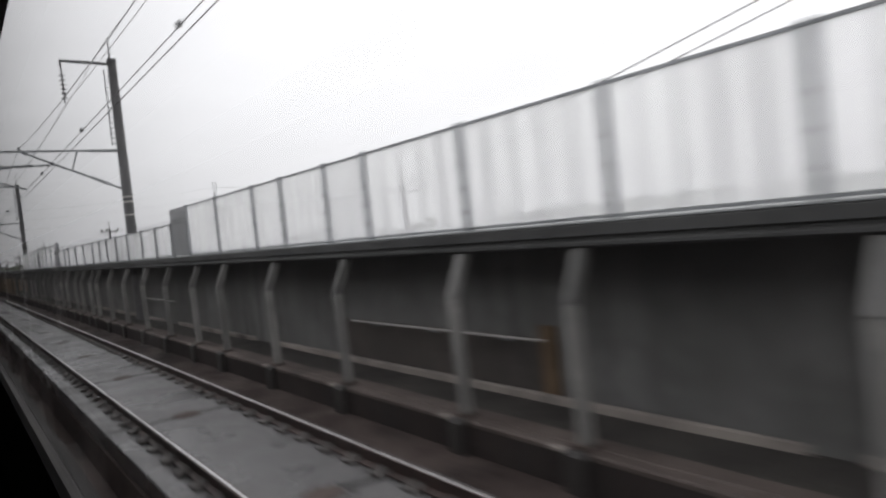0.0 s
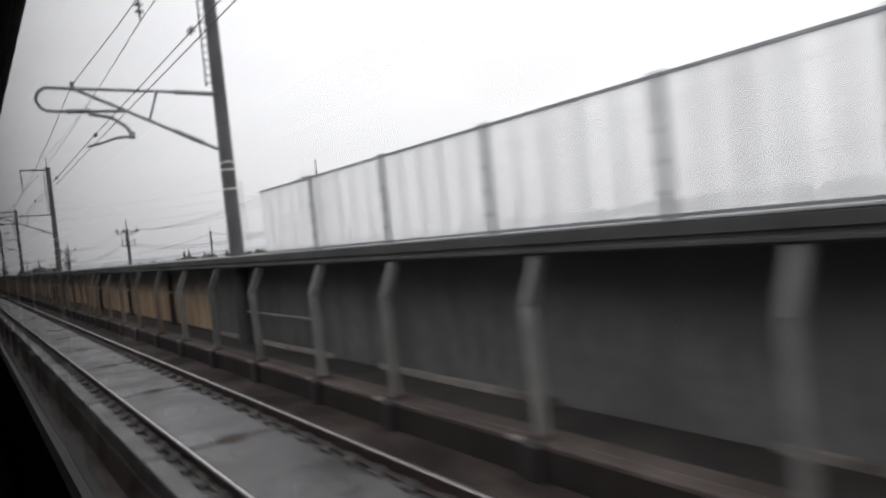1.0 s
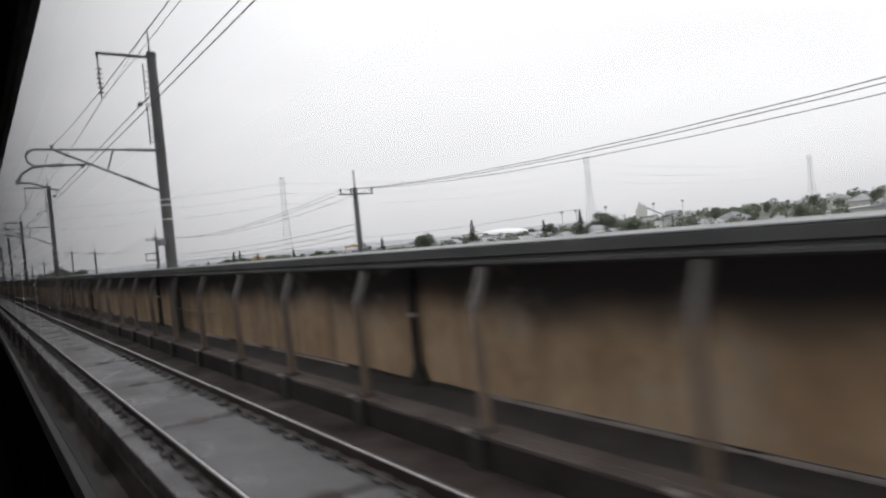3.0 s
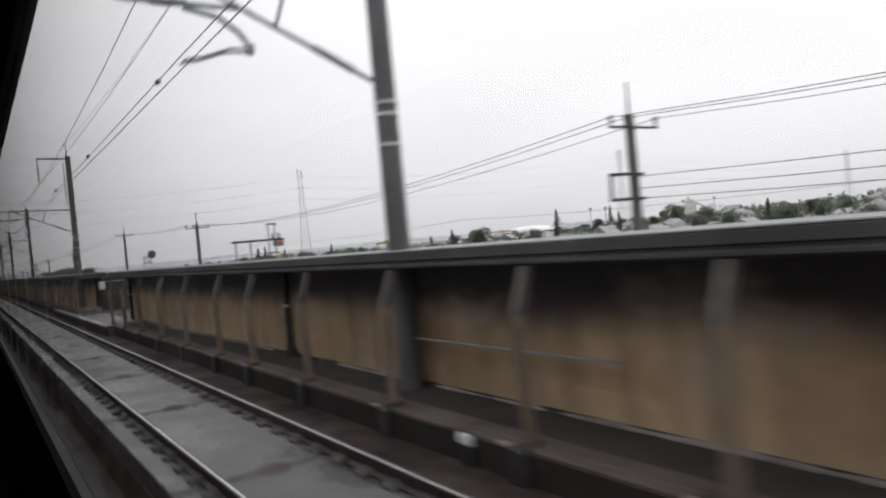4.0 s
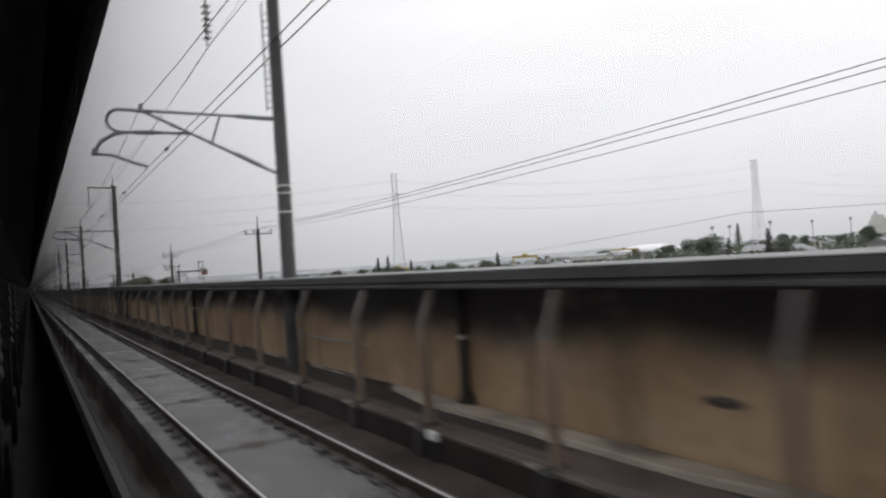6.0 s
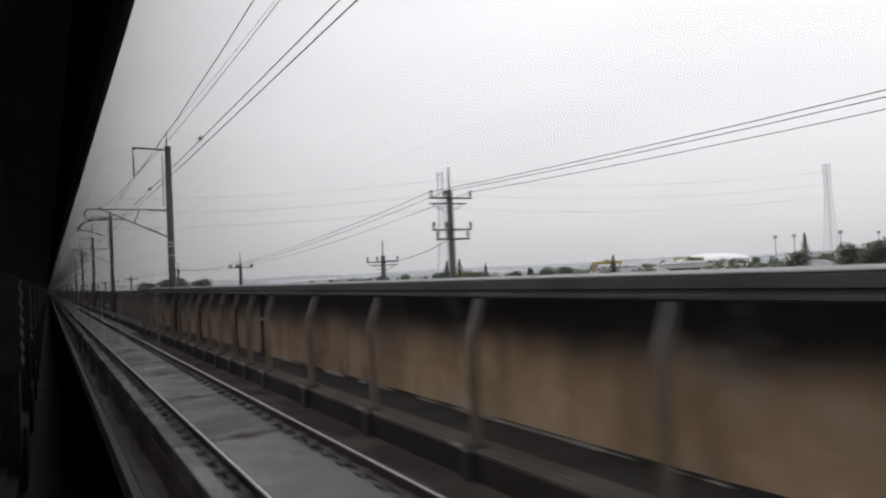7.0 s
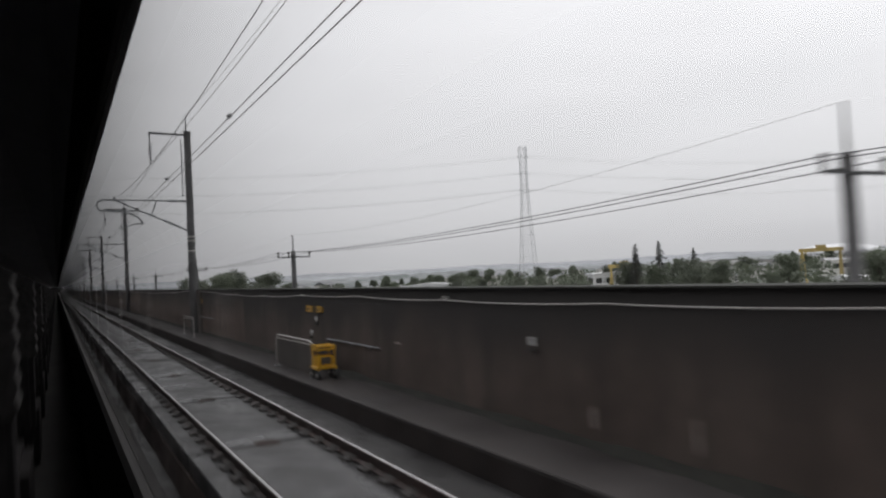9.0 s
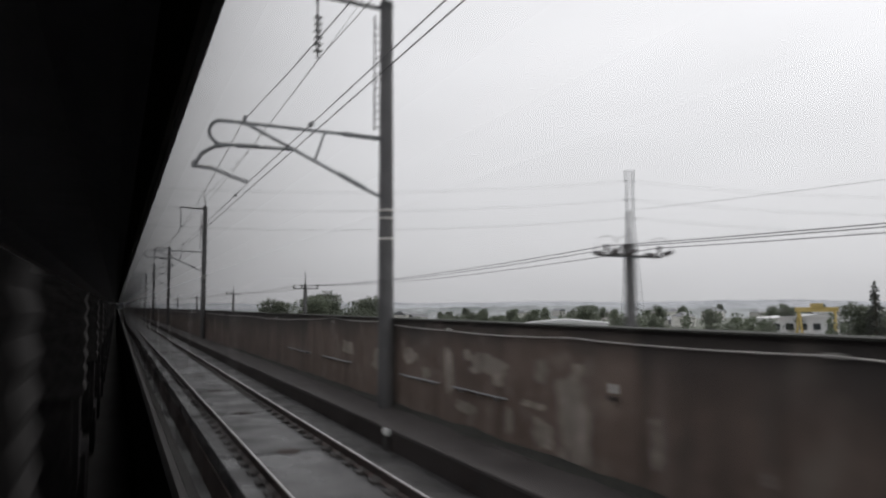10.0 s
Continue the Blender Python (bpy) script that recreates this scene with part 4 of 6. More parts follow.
# control box on a post in the bay
cabinet = empty("control_cabinet", 6.5, 285.6, WALK_Z)
tagged(cabinet, "white control box with a yellow mark on a dark post", "cabinet")
bm = bmesh.new()
box(bm, -0.14, 0.14, -0.36, 0.36, 1.37, 1.84)
bmesh.ops.bevel(bm, geom=bm.edges[:], offset=0.025, segments=2, affect='EDGES')
part("body", bm, WHITE, cabinet)
bm = bmesh.new()
box(bm, -0.146, -0.141, -0.30, 0.30, 1.41, 1.80)
door = part("door", bm, WHITE, cabinet)
bm = bmesh.new()
box(bm, -0.152, -0.1465, -0.04, 0.18, 1.52, 1.68)
part("mark", bm, YELLOW, door, "yellow mark")
bm = bmesh.new()
rod(bm, (0, 0, 0), (0, 0, 1.38), 0.06, seg=12)
part("post", bm, PIPE, cabinet)
bm = bmesh.new()
box(bm, -0.25, 0.25, -0.25, 0.25, 0, 0.12)
part("footing", bm, KERB, cabinet, "pale concrete footing")
bm = bmesh.new()
box(bm, -0.2, 0.15, 0.5, 0.9, 0, 0.3)
junction = part("junction_box", bm, GALV)
junction.location = (6.3 * U, 285.6 * U, WALK_Z * U)
tagged(junction, "small zinc junction box on the walkway", "junction box")

# cable conduit hung along the plain parapet
ys = [COPE_END + 0.3 + 4.4 * k for k in range(60)]
c = bpy.data.curves.new("parapet_cable", 'CURVE')
c.dimensions = '3D'
c.bevel_depth = 0.012 * U
pts = []
for k, (a, b) in enumerate(zip(ys, ys[1:])):
    za, zb = (1.72 + 0.03 * math.sin(1.7 * j) + (0.2 * math.exp(-((ys[j] - 577) / 5) ** 2)) + 0.14 * math.exp(-((ys[j] - 617) / 5) ** 2) for j in (k, k + 1))
    for i in range(6):
        u = i / 6
        pts.append((6.345, a + (b - a) * u, za + (zb - za) * u - 0.035 * 4 * u * (1 - u)))
sp = c.splines.new('POLY')
sp.points.add(len(pts) - 1)
for q, (px, py, pz) in zip(sp.points, pts):
    q.co = (px * U, py * U, pz * U, 1)
c.materials.append(RAILING)
tagged(new("parapet_cable", c), "pale slack cable hung along the parapet", "cable")
bm = bmesh.new()
box(bm, 0, 0.05, -0.05, 0.05, -0.03, 0.03)
clip_me = mesh_of("cable_clip", bm, RAILING)
clips = empty("cable_clips")
tagged(clips, "zinc clips that hold the cable on the parapet", "cable clips")
for k in range(0, 60, 2):
    same_part("clip", clip_me, clips, 6.34, ys[k], 1.74)

# pale ledge at the foot of the barrier
for y0, y1 in ((-10, 4), (4.5, 17.5), (19, 26.5), (28.5, 31.5), (33, 44.5), (46.5, 49), (51, 63), (66, 71), (73, 81), (289, 318.5), (320, 333), (336, 360), (362, 372)):
    base = 6.3 if y0 < 100 else 5.98
    ledge = empty("duct_ledge")
    tagged(ledge, "pale worn concrete duct at the foot of the barrier", "duct", group="duct ledges")
    m = max(1, round((y1 - y0) / 2.4))
    for s in range(m):
        bm = bmesh.new()
        ya, yb = y0 + (y1 - y0) * s / m + 0.01, y0 + (y1 - y0) * (s + 1) / m - 0.01
        n = 6
        rows = []
        for k in range(n + 1):
            y = ya + (yb - ya) * k / n
            rag = noise.noise(Vector((y * 0.9, 3.0, 0))) * 0.12 + noise.noise(Vector((y * 3.3, 9.0, 0))) * 0.05
            fade = min(1.0, (y - y0) / 2.0, (y1 - y) / 2.0)
            x = WALL_X - 0.09 - (WALL_X - 0.09 - base) * (0.2 + 0.8 * fade) * (1 - max(-0.2, rag) * 1.6)
            h = (0.115 if y0 < 100 else 0.1) + 0.012 * noise.noise(Vector((y, 1.0, 0)))
            rows.append([bm.verts.new(c) for c in ((x, y, WALK_Z), (x + 0.01, y, WALK_Z + h * 0.8), (x + 0.04, y, WALK_Z + h), (WALL_X - 0.07, y, WALK_Z + h), (WALL_X - 0.06, y, WALK_Z))])
        for p, q in zip(rows, rows[1:]):
            for i in range(4):
                bm.faces.new((p[i], q[i], q[i + 1], p[i + 1]))
        bm.faces.new(rows[0])
        bm.faces.new(rows[-1][::-1])
        part("cover_stone", bm, LEDGE_DIM if y0 < 100 else LEDGE, ledge)

# thin cables clipped to the barrier
for y0, y1, z in ((290.0, 330.0, 0.82), (336.0, 352.0, 0.8)):
    c = bpy.data.curves.new("wall_cable", 'CURVE')
    c.dimensions = '3D'
    c.bevel_depth = 0.0045 * U
    sp = c.splines.new('POLY')
    sp.points.add(24)
    for k, q in enumerate(sp.points):
        q.co = ((WALL_X - 0.02) * U, (y0 + (y1 - y0) * k / 24) * U, (z + 0.007 * math.sin(k * 2.1)) * U, 1)
    c.materials.append(RAIL_SIDE)
    tagged(new("wall_cable", c), "thin black cable clipped along the barrier", "cable", group="wall cables")

# moss along the foot of the parapet
def moss_strip(y0, y1, x, seed, big=1.0):
    bm = bmesh.new()
    n = int((y1 - y0) / 0.35)
    rows = []
    for k in range(n + 1):
        y = y0 + (y1 - y0) * k / n
        w = max(0.02, 0.13 + 0.16 * noise.noise(Vector((y * 0.7, seed, 0))) + 0.06 * noise.noise(Vector((y * 3.1, seed, 4)))) * big
        rows.append([bm.verts.new((x - w, y, WALK_Z + 0.002)), bm.verts.new((x - w * 0.55, y, WALK_Z + 0.035 + 0.1 * w)), bm.verts.new((x - 0.012, y, WALK_Z + 0.05 + 0.45 * w)), bm.verts.new((x + 0.0, y, WALK_Z))])
    for p, q in zip(rows, rows[1:]):
        for i in range(3):
            bm.faces.new((p[i], q[i], q[i + 1], p[i + 1]))
    tagged(part("moss_strip", bm, MOSS), "dark moss along the foot of the wall", "moss", kind="stuff")


moss_strip(COPE_END + 1, 640, 6.395, 2.0)
moss_strip(TAN_START, 150, WALL_X - 0.004, 4.0, 0.4)
moss_strip(150, 274, WALL_X - 0.004, 6.0, 0.35)
moss_strip(352, 440, WALL_X - 0.004, 8.0, 0.4)
moss_strip(BAY[0], BAY[1] + 0.7, 11.29, 9.0, 3.2)

# thin pilasters behind the poles along the plain parapet
for y in POLES[13:14]:
    bm = bmesh.new()
    box(bm, 6.28, 6.395, y - 0.95, y + 0.3, WALK_Z, 1.9)
    bmesh.ops.bevel(bm, geom=bm.edges[:], offset=0.02, segments=1, affect='EDGES')
    tagged(part("pilaster", bm, PILASTER), "shallow concrete pilaster on the parapet behind a pole", "pilaster", group="pilasters", kind="structure")

# yellow tag on a rib
tag = empty("rib_tag", 5.165, 143.6, 0.87)
tagged(tag, "small yellow plate tied to a barrier rib", "sign")
bm = bmesh.new()
box(bm, -0.012, 0.0, -0.085, 0.085, -0.05, 0.05)
part("plate", bm, YELLOW, tag)
bm = bmesh.new()
box(bm, 0.0, 0.03, -0.03, 0.03, -0.02, 0.02)
part("strap", bm, STEEL_DARK, tag)

pipe_tag = empty("pipe_tag", 6.28, 241.3, 0.75)
tagged(pipe_tag, "small yellow tag on a drain pipe", "sign")
bm = bmesh.new()
box(bm, -0.014, 0.01, -0.07, 0.07, -0.07, 0.07)
part("plate", bm, YELLOW, pipe_tag)

# dark box on the tan barrier
wall_box = empty("wall_box", WALL_X - 0.004, 155.2, 0.8)
tagged(wall_box, "dark steel junction box on the tan barrier", "junction box")
bm = bmesh.new()
box(bm, -0.16, 0, -0.2, 0.2, 0, 0.5)
bmesh.ops.bevel(bm, geom=bm.edges[:], offset=0.015, segments=1, affect='EDGES')
part("case", bm, PIPE, wall_box)
bm = bmesh.new()
box(bm, -0.18, 0, -0.22, 0.22, 0.5, 0.53)
part("hood", bm, STEEL_DARK, wall_box)

# brown cover sheet under the handrail
cover = empty("cover_sheet", 6.4, 8.1, -0.16)
tagged(cover, "brown rusty cover sheet on the grey barrier", "cover")
for k in range(3):
    bm = bmesh.new()
    box(bm, 0, 0.03, 1.9 * k + 0.01, 1.9 * k + 1.89, 0, 0.74)
    bmesh.ops.bevel(bm, geom=bm.edges[:], offset=0.006, segments=1, affect='EDGES')
    part("sheet", bm, RUST, cover)
bm = bmesh.new()
box(bm, -0.03, 0.04, -0.3, -0.02, -0.08, 0.92)
part("end_post", bm, RUST_POST, cover, "rust-orange end post")

# pale mortar fillet along the foot of the tan barrier
for y0, y1 in ((101.0, 112.0), (113.0, 124.5), (130.5, 149.0), (151.0, 166.0), (171.0, 188.0), (193.0, 209.0), (213.0, 229.0), (236.0, 254.0), (257.0, 273.0), (374.0, 390.0), (395.0, 415.0), (420.0, 441.0)):
    bm = bmesh.new()
    prism(bm, [(WALL_X - 0.05, WALK_Z), (WALL_X - 0.045, WALK_Z + 0.03), (WALL_X - 0.006, WALK_Z + 0.075), (WALL_X - 0.003, WALK_Z)], y0, y1)
    tagged(part("fillet", bm, LEDGE_DIM), "pale mortar fillet along the barrier foot", "fillet", group="fillets", kind="structure")

# flaked pale render on the patchy parapet
def lime_flake(y, z, w, h, seed):
    """A thin scab of pale render with a ragged outline."""
    bm = bmesh.new()
    n = 36
    rings = []
    for r, x in ((1.0, 6.3985), (0.9, 6.3955), (0.45, 6.395)):
        ring = []
        for k in range(n):
            a = k * math.tau / n
            q = r * (1 + 0.5 * noise.noise(Vector((math.cos(a) * 1.6, math.sin(a) * 1.6, seed))) + 0.3 * noise.noise(Vector((math.cos(a) * 5, math.sin(a) * 5, seed + 9))))
            sq = max(abs(math.cos(a)), abs(math.sin(a))) ** -0.6
            ring.append(bm.verts.new((x, y + 0.5 * w * q * sq * math.cos(a), max(WALK_Z + 0.03, min(1.85, z + 0.5 * h * q * sq * math.sin(a))))))
        rings.append(ring)
    for p, q in zip(rings, rings[1:]):
        for k in range(n):
            bm.faces.new((p[k], p[(k + 1) % n], q[(k + 1) % n], q[k]))
    bm.faces.new(rings[-1])
    tagged(part("lime_flake", bm, LIME), "pale flaked patch of old render on the parapet", "render patch", group="lime flakes")


for i, (y, z, w, h) in enumerate(((608.75, 1.12, 1.5, 0.34), (609.5, 1.26, 0.3, 0.24), (608.3, 0.9, 0.35, 0.3), (605.75, 1.27, 0.28, 0.18), (605.95, 0.62, 0.75, 0.9), (605.85, 0.1, 0.8, 0.55),
                                  (606.75, 0.12, 0.6, 0.4), (606.84, 1.13, 0.35, 0.4), (607.9, 0.22, 0.22, 0.55), (604.1, 0.43, 0.16, 0.6), (607.05, 0.57, 0.7, 0.12), (610.4, 0.85, 0.4, 0.9),
                                  (612.6, 1.05, 0.9, 0.4), (602.35, 0.35, 0.14, 0.16), (609.6, 0.2, 0.8, 0.24), (611.6, 0.7, 0.5, 0.35), (614.8, 0.8, 0.9, 0.5), (617.5, 1.0, 1.2, 0.4), (544.7, 0.12, 0.1, 0.3), (542.9, 0.17, 0.09, 0.34), (551.0, 0.74, 0.3, 0.05))):
    lime_flake(y, z, w, h, 3.7 * i)

# dark patch of moss on the tan barrier
bm = bmesh.new()
rim = [bm.verts.new((WALL_X - 0.004, 364.0 + 0.26 * math.cos(a) * (1 + 0.3 * noise.noise(Vector((a * 2, 1, 0)))), 0.53 + 0.07 * math.sin(a) * (1 + 0.4 * noise.noise(Vector((a * 3, 2, 0)))))) for a in (k * math.tau / 20 for k in range(20))]
top = bm.verts.new((WALL_X - 0.03, 364.0, 0.54))
for k in range(20):
    bm.faces.new((rim[k], rim[(k + 1) % 20], top))
tagged(part("moss_patch", bm, RUST), "dull brown moss patch on the tan barrier", "moss")

# line switches that stand across the top of the barrier
def line_switch(y):
    """A dark beam on thin posts over the coping, with a twin post and an insulator box on the outer side."""
    g = empty("line_switch", 0, y, 0)
    tagged(g, "dark line switch on a thin steel frame over the barrier", "line switch", group="line switches")
    for x in (6.2, 6.62):
        bm = bmesh.new()
        rod(bm, (x, 0, 2.126), (x, 0, 2.66), 0.022)
        part("post", bm, GALV, g)
    bm = bmesh.new()
    prism(bm, [(6.1, 2.64), (6.1, 2.7), (7.62, 2.7), (7.62, 2.64)], -0.06, 0.06)
    bmesh.ops.bevel(bm, geom=bm.edges[:], offset=0.01, segments=1, affect='EDGES')
    part("beam", bm, STEEL_DARK, g, "dark steel beam")
    for x in (7.2, 7.4):
        bm = bmesh.new()
        rod(bm, (x, 0.1, 1.0), (x, 0.1, 3.15), 0.022)
        part("upright", bm, GALV, g)
    for z in (3.12, 2.3):
        bm = bmesh.new()
        box(bm, 7.15, 7.45, 0.06, 0.14, z - 0.025, z + 0.025)
        part("tie", bm, GALV, g)
    bm = bmesh.new()
    box(bm, 6.72, 7.46, 0.02, 0.18, 1.0, 1.12)
    part("wall_bracket", bm, STEEL_DARK, g)
    bm = bmesh.new()
    box(bm, 7.3, 7.56, -0.14, 0.06, 2.47, 2.635)
    bmesh.ops.bevel(bm, geom=bm.edges[:], offset=0.02, segments=1, affect='EDGES')
    part("switch_box", bm, RUST_SWITCH, g, "dull red switch box")
    for dx in (-0.12, 0.06):
        bm = bmesh.new()
        for k in range(3):
            rod(bm, (7.4 + dx, -0.03, 2.702 + 0.05 * k), (7.4 + dx, -0.03, 2.74 + 0.05 * k), 0.05, 0.03, seg=10)
        part("insulator", bm, PORC, g)
    return g


for y in (127.2, 258.6, 394.6):
    line_switch(y)

# ---- roadside utility poles ----
GZ = -11.0


def utility_pole(x, y, top, lower=True, turn=0):
    p = empty("utility_pole", x, y, GZ)
    p.rotation_euler = (0, 0, radians(turn))
    tagged(p, "grey concrete utility pole with crossarms", "utility pole", group="utility poles")
    H = top - GZ
    bm = bmesh.new()
    rod(bm, (0, 0, 0), (0, 0, H - 0.9), 0.2, 0.13, seg=12)
    rod(bm, (0, 0, H - 0.95), (0, 0, H), 0.045, 0.03, seg=6)
    part("shaft", bm, POLE, p)
    arms = [(H - 1.25, 0.95)] + ([] if not lower else [(H - 2.12, 0.6), (H - 2.55, 0.6)] if y == 130.2 else [(H - 2.5, 0.9), (H - 2.87, 0.75)])
    for z, w in arms:
        bm = bmesh.new()
        box(bm, -w, w, -0.17, -0.11, z - 0.032, z + 0.032)
        arm = part("crossarm", bm, STEEL_DARK, p)
        for k in (-1, -0.35, 1):
            bm = bmesh.new()
            rod(bm, (k * (w - 0.06), -0.14, z + 0.04), (k * (w - 0.06), -0.14, z + 0.3), 0.035, 0.06, seg=8)
            part("insulator", bm, PORC, arm)
    # second arm with braces, strain insulators and jumper loops
    if lower:
        z = H - 1.44
        bm = bmesh.new()
        box(bm, -0.85, 0.85, 0.1, 0.16, z - 0.025, z + 0.025)
        brace = part("lower_arm", bm, STEEL_DARK, p)
        bm = bmesh.new()
        rod(bm, (-0.7, 0.14, z), (0, 0.14, z - 0.4), 0.014, seg=5)
        rod(bm, (0.7, 0.14, z), (0, 0.14, z - 0.4), 0.014, seg=5)
        part("brace", bm, STEEL_DARK, brace)
    for k in (-0.88, -0.32, 0.88) if y in (95.3, 130.2, 169.2, 479.0, 611.9) else ():
        for s in (-1, 1):
            bm = bmesh.new()
            rod(bm, (k, -0.14 + s * 0.2, H - 1.2), (k, -0.14 + s * 0.5, H - 1.14), 0.07, 0.055, seg=8)
            part("strain_insulator", bm, PORC, p)
        cu = bpy.data.curves.new("jumper", 'CURVE')
        cu.dimensions = '3D'
        cu.bevel_depth = 0.009 * U
        cu.bevel_resolution = 0
        sp = cu.splines.new('POLY')
        sp.points.add(8)
        for a, q in enumerate(sp.points):
            q.co = (k * U, (-0.14 + 0.5 * math.cos(a * math.pi / 8)) * U, (H - 1.12 + 0.4 * math.sin(a * math.pi / 8)) * U, 1)
        cu.materials.append(WIRE)
        loop = new("jumper", cu)
        loop.parent = p
        loop["label"] = "thin black jumper loop"
    for k in range(5):
        bm = bmesh.new()
        rod(bm, (-0.22, 0, H - 4.4 - k * 0.8), (0.22, 0, H - 4.4 - k * 0.8), 0.015, seg=5)
        part("step_bolt", bm, STEEL_DARK, p)
    return p


UTIL = [(19.0, 31.0, 5.3, False), (20.2, 64.5, 7.3, True), (16.7, 95.3, 6.9, True), (13.0, 130.2, 6.3, True), (12.3, 169.2, 5.95, True), (16.7, 212.0, 6.2, False), (15.1, 252.0, 6.0, False),
        (15.7, 298.1, 6.2, False), (16.4, 334.3, 7.5, False), (13.4, 359.8, 6.3, False), (14.0, 408.0, 6.4, False), (14.0, 443.0, 6.4, True),
        (14.2, 479.0, 4.7, False), (14.8, 515.2, 5.3, False), (11.95, 544.3, 4.8, False), (11.8, 576.2, 4.7, False), (12.5, 611.9, 4.78, False),
        (13.0, 650.0, 4.8, False), (13.5, 690.0, 5.0, False), (13.5, 735.0, 5.0, False), (13.5, 780.0, 5.0, False)]
for x, y, top, low in UTIL:
    pole = utility_pole(x, y, top, low)
    if y == 252.0:
        for z in (13.83, 14.49):
            bm = bmesh.new()
            box(bm, -1.15, 0.2, -0.2, -0.14, z - 0.04, z + 0.04)
            part("cable_arm", bm, STEEL_DARK, pole)
        for dx in (-1.1, -0.15):
            bm = bmesh.new()
            box(bm, dx - 0.035, dx + 0.035, -0.2, -0.14, 13.87, 14.45)
            part("cable_upright", bm, STEEL_DARK, pole)
BRANCH = [(32.1, 169.6, 6.6), (44.6, 166.0, 6.6), (79.6, 158.2, 6.4), (114.5, 149.6, 6.5), (160.0, 138.0, 6.5)]
for x, y, top in BRANCH:
    utility_pole(x, y, top, True, turn=76)
for x, y, top in ((17.0, 456.2, 4.26), (62.0, 205.0, 4.0), (70.0, 520.0, 2.5), (90.0, 250.0, 3.5), (75.0, 545.0, 2.0)):
    utility_pole(x, y, top, True, turn=-40)


def spans(name, label, pts, sag, r):
    c = bpy.data.curves.new(name, 'CURVE')
    c.dimensions = '3D'
    c.bevel_depth = r * U
    c.bevel_resolution = 1
    sp = c.splines.new('POLY')
    out = []
    for a, b in zip(pts, pts[1:]):
        for k in range(10):
            u = k / 10
            out.append([a[i] + (b[i] - a[i]) * u - (sag * 4 * u * (1 - u) if i == 2 else 0) for i in range(3)])
    out.append(list(pts[-1]))
    sp.points.add(len(out) - 1)
    for q, o in zip(sp.points, out):
        q.co = (o[0] * U, o[1] * U, o[2] * U, 1)
    c.materials.append(WIRE)
    return tagged(new(name, c), label, "wire", group=name)


for k, dx in enumerate((-0.9, -0.3, 0.9)):
    spans("power_line", "thin black power line between utility poles", [(x + dx, y - 0.14, top - 1.0) for x, y, top, _ in UTIL[:8]], 0.85, 0.011)
    spans("power_line", "thin black power line between utility poles", [(x + dx, y - 0.14, top - 1.0) for x, y, top, _ in UTIL[7:]], 0.3, 0.011)
spans("earth_wire", "thin wire at the tops of the utility poles", [(x, y, top) for x, y, top, _ in UTIL[14:17]], 0.5, 0.004)
for drops in ((3.2, 3.25, 2.12, 2.48), (3.5, 3.4, 2.32, 2.62)):
    spans("telephone_line", "black telephone cable between utility poles", [(u[0] - 0.3, u[1] - 0.14, u[2] - d) for u, d in zip(UTIL[1:5], drops)], 0.9, 0.016)
for dy in (-0.8, 0.8):
    spans("branch_line", "thin power line along a side road", [(x, y + dy, top - 1.2) for x, y, top in BRANCH], 0.6, 0.014)
    spans("branch_line", "black cable that climbs to a side-road pole", [(12.3, 169.0 + 0.4 * dy, 3.1), (32.1, 169.6 + dy, 5.3)], 0.75, 0.014)
cable_post = empty("cable_post", 15.0, 32.9, GZ)
tagged(cable_post, "grey post with a cable bracket below the viaduct edge", "post")
bm = bmesh.new()
rod(bm, (0, 0, 0), (0, 0, 13.5), 0.16, 0.12, seg=10)
part("shaft", bm, POLE, cable_post)
bm = bmesh.new()
box(bm, -0.9, 0.9, -0.14, -0.06, 13.35, 13.45)
part("bracket", bm, STEEL_DARK, cable_post)
for dx in (-0.5, 0.5):
    spans("service_line", "black service cable that climbs from a utility pole", [(15.0 + dx, 32.8, 2.45), (15.0 + dx, -8.0, 9.2)], 0.1, 0.017)
spans("telephone_line", "black telephone cable between utility poles", [(19.9, 64.3, 4.0), (18.7, 31.0, 2.0)], 0.1, 0.014)
for dz in (3.42, 3.1, 2.83):
    spans("telephone_line", "black telephone cable between utility poles", [(15.0, 251.8, dz), (16.6, 212.0, dz)], 0.45, 0.011)
spans("telephone_line", "black telephone cable between utility poles", [(14.0, 443.0, 3.6), (17.0, 456.2, 3.1)], 0.3, 0.014)
spans("far_line", "thin far power line over the town", [(60, 240, 4.2), (58, 320, 4.6), (56, 400, 5.0), (70, 520, 1.3)], 0.8, 0.02)


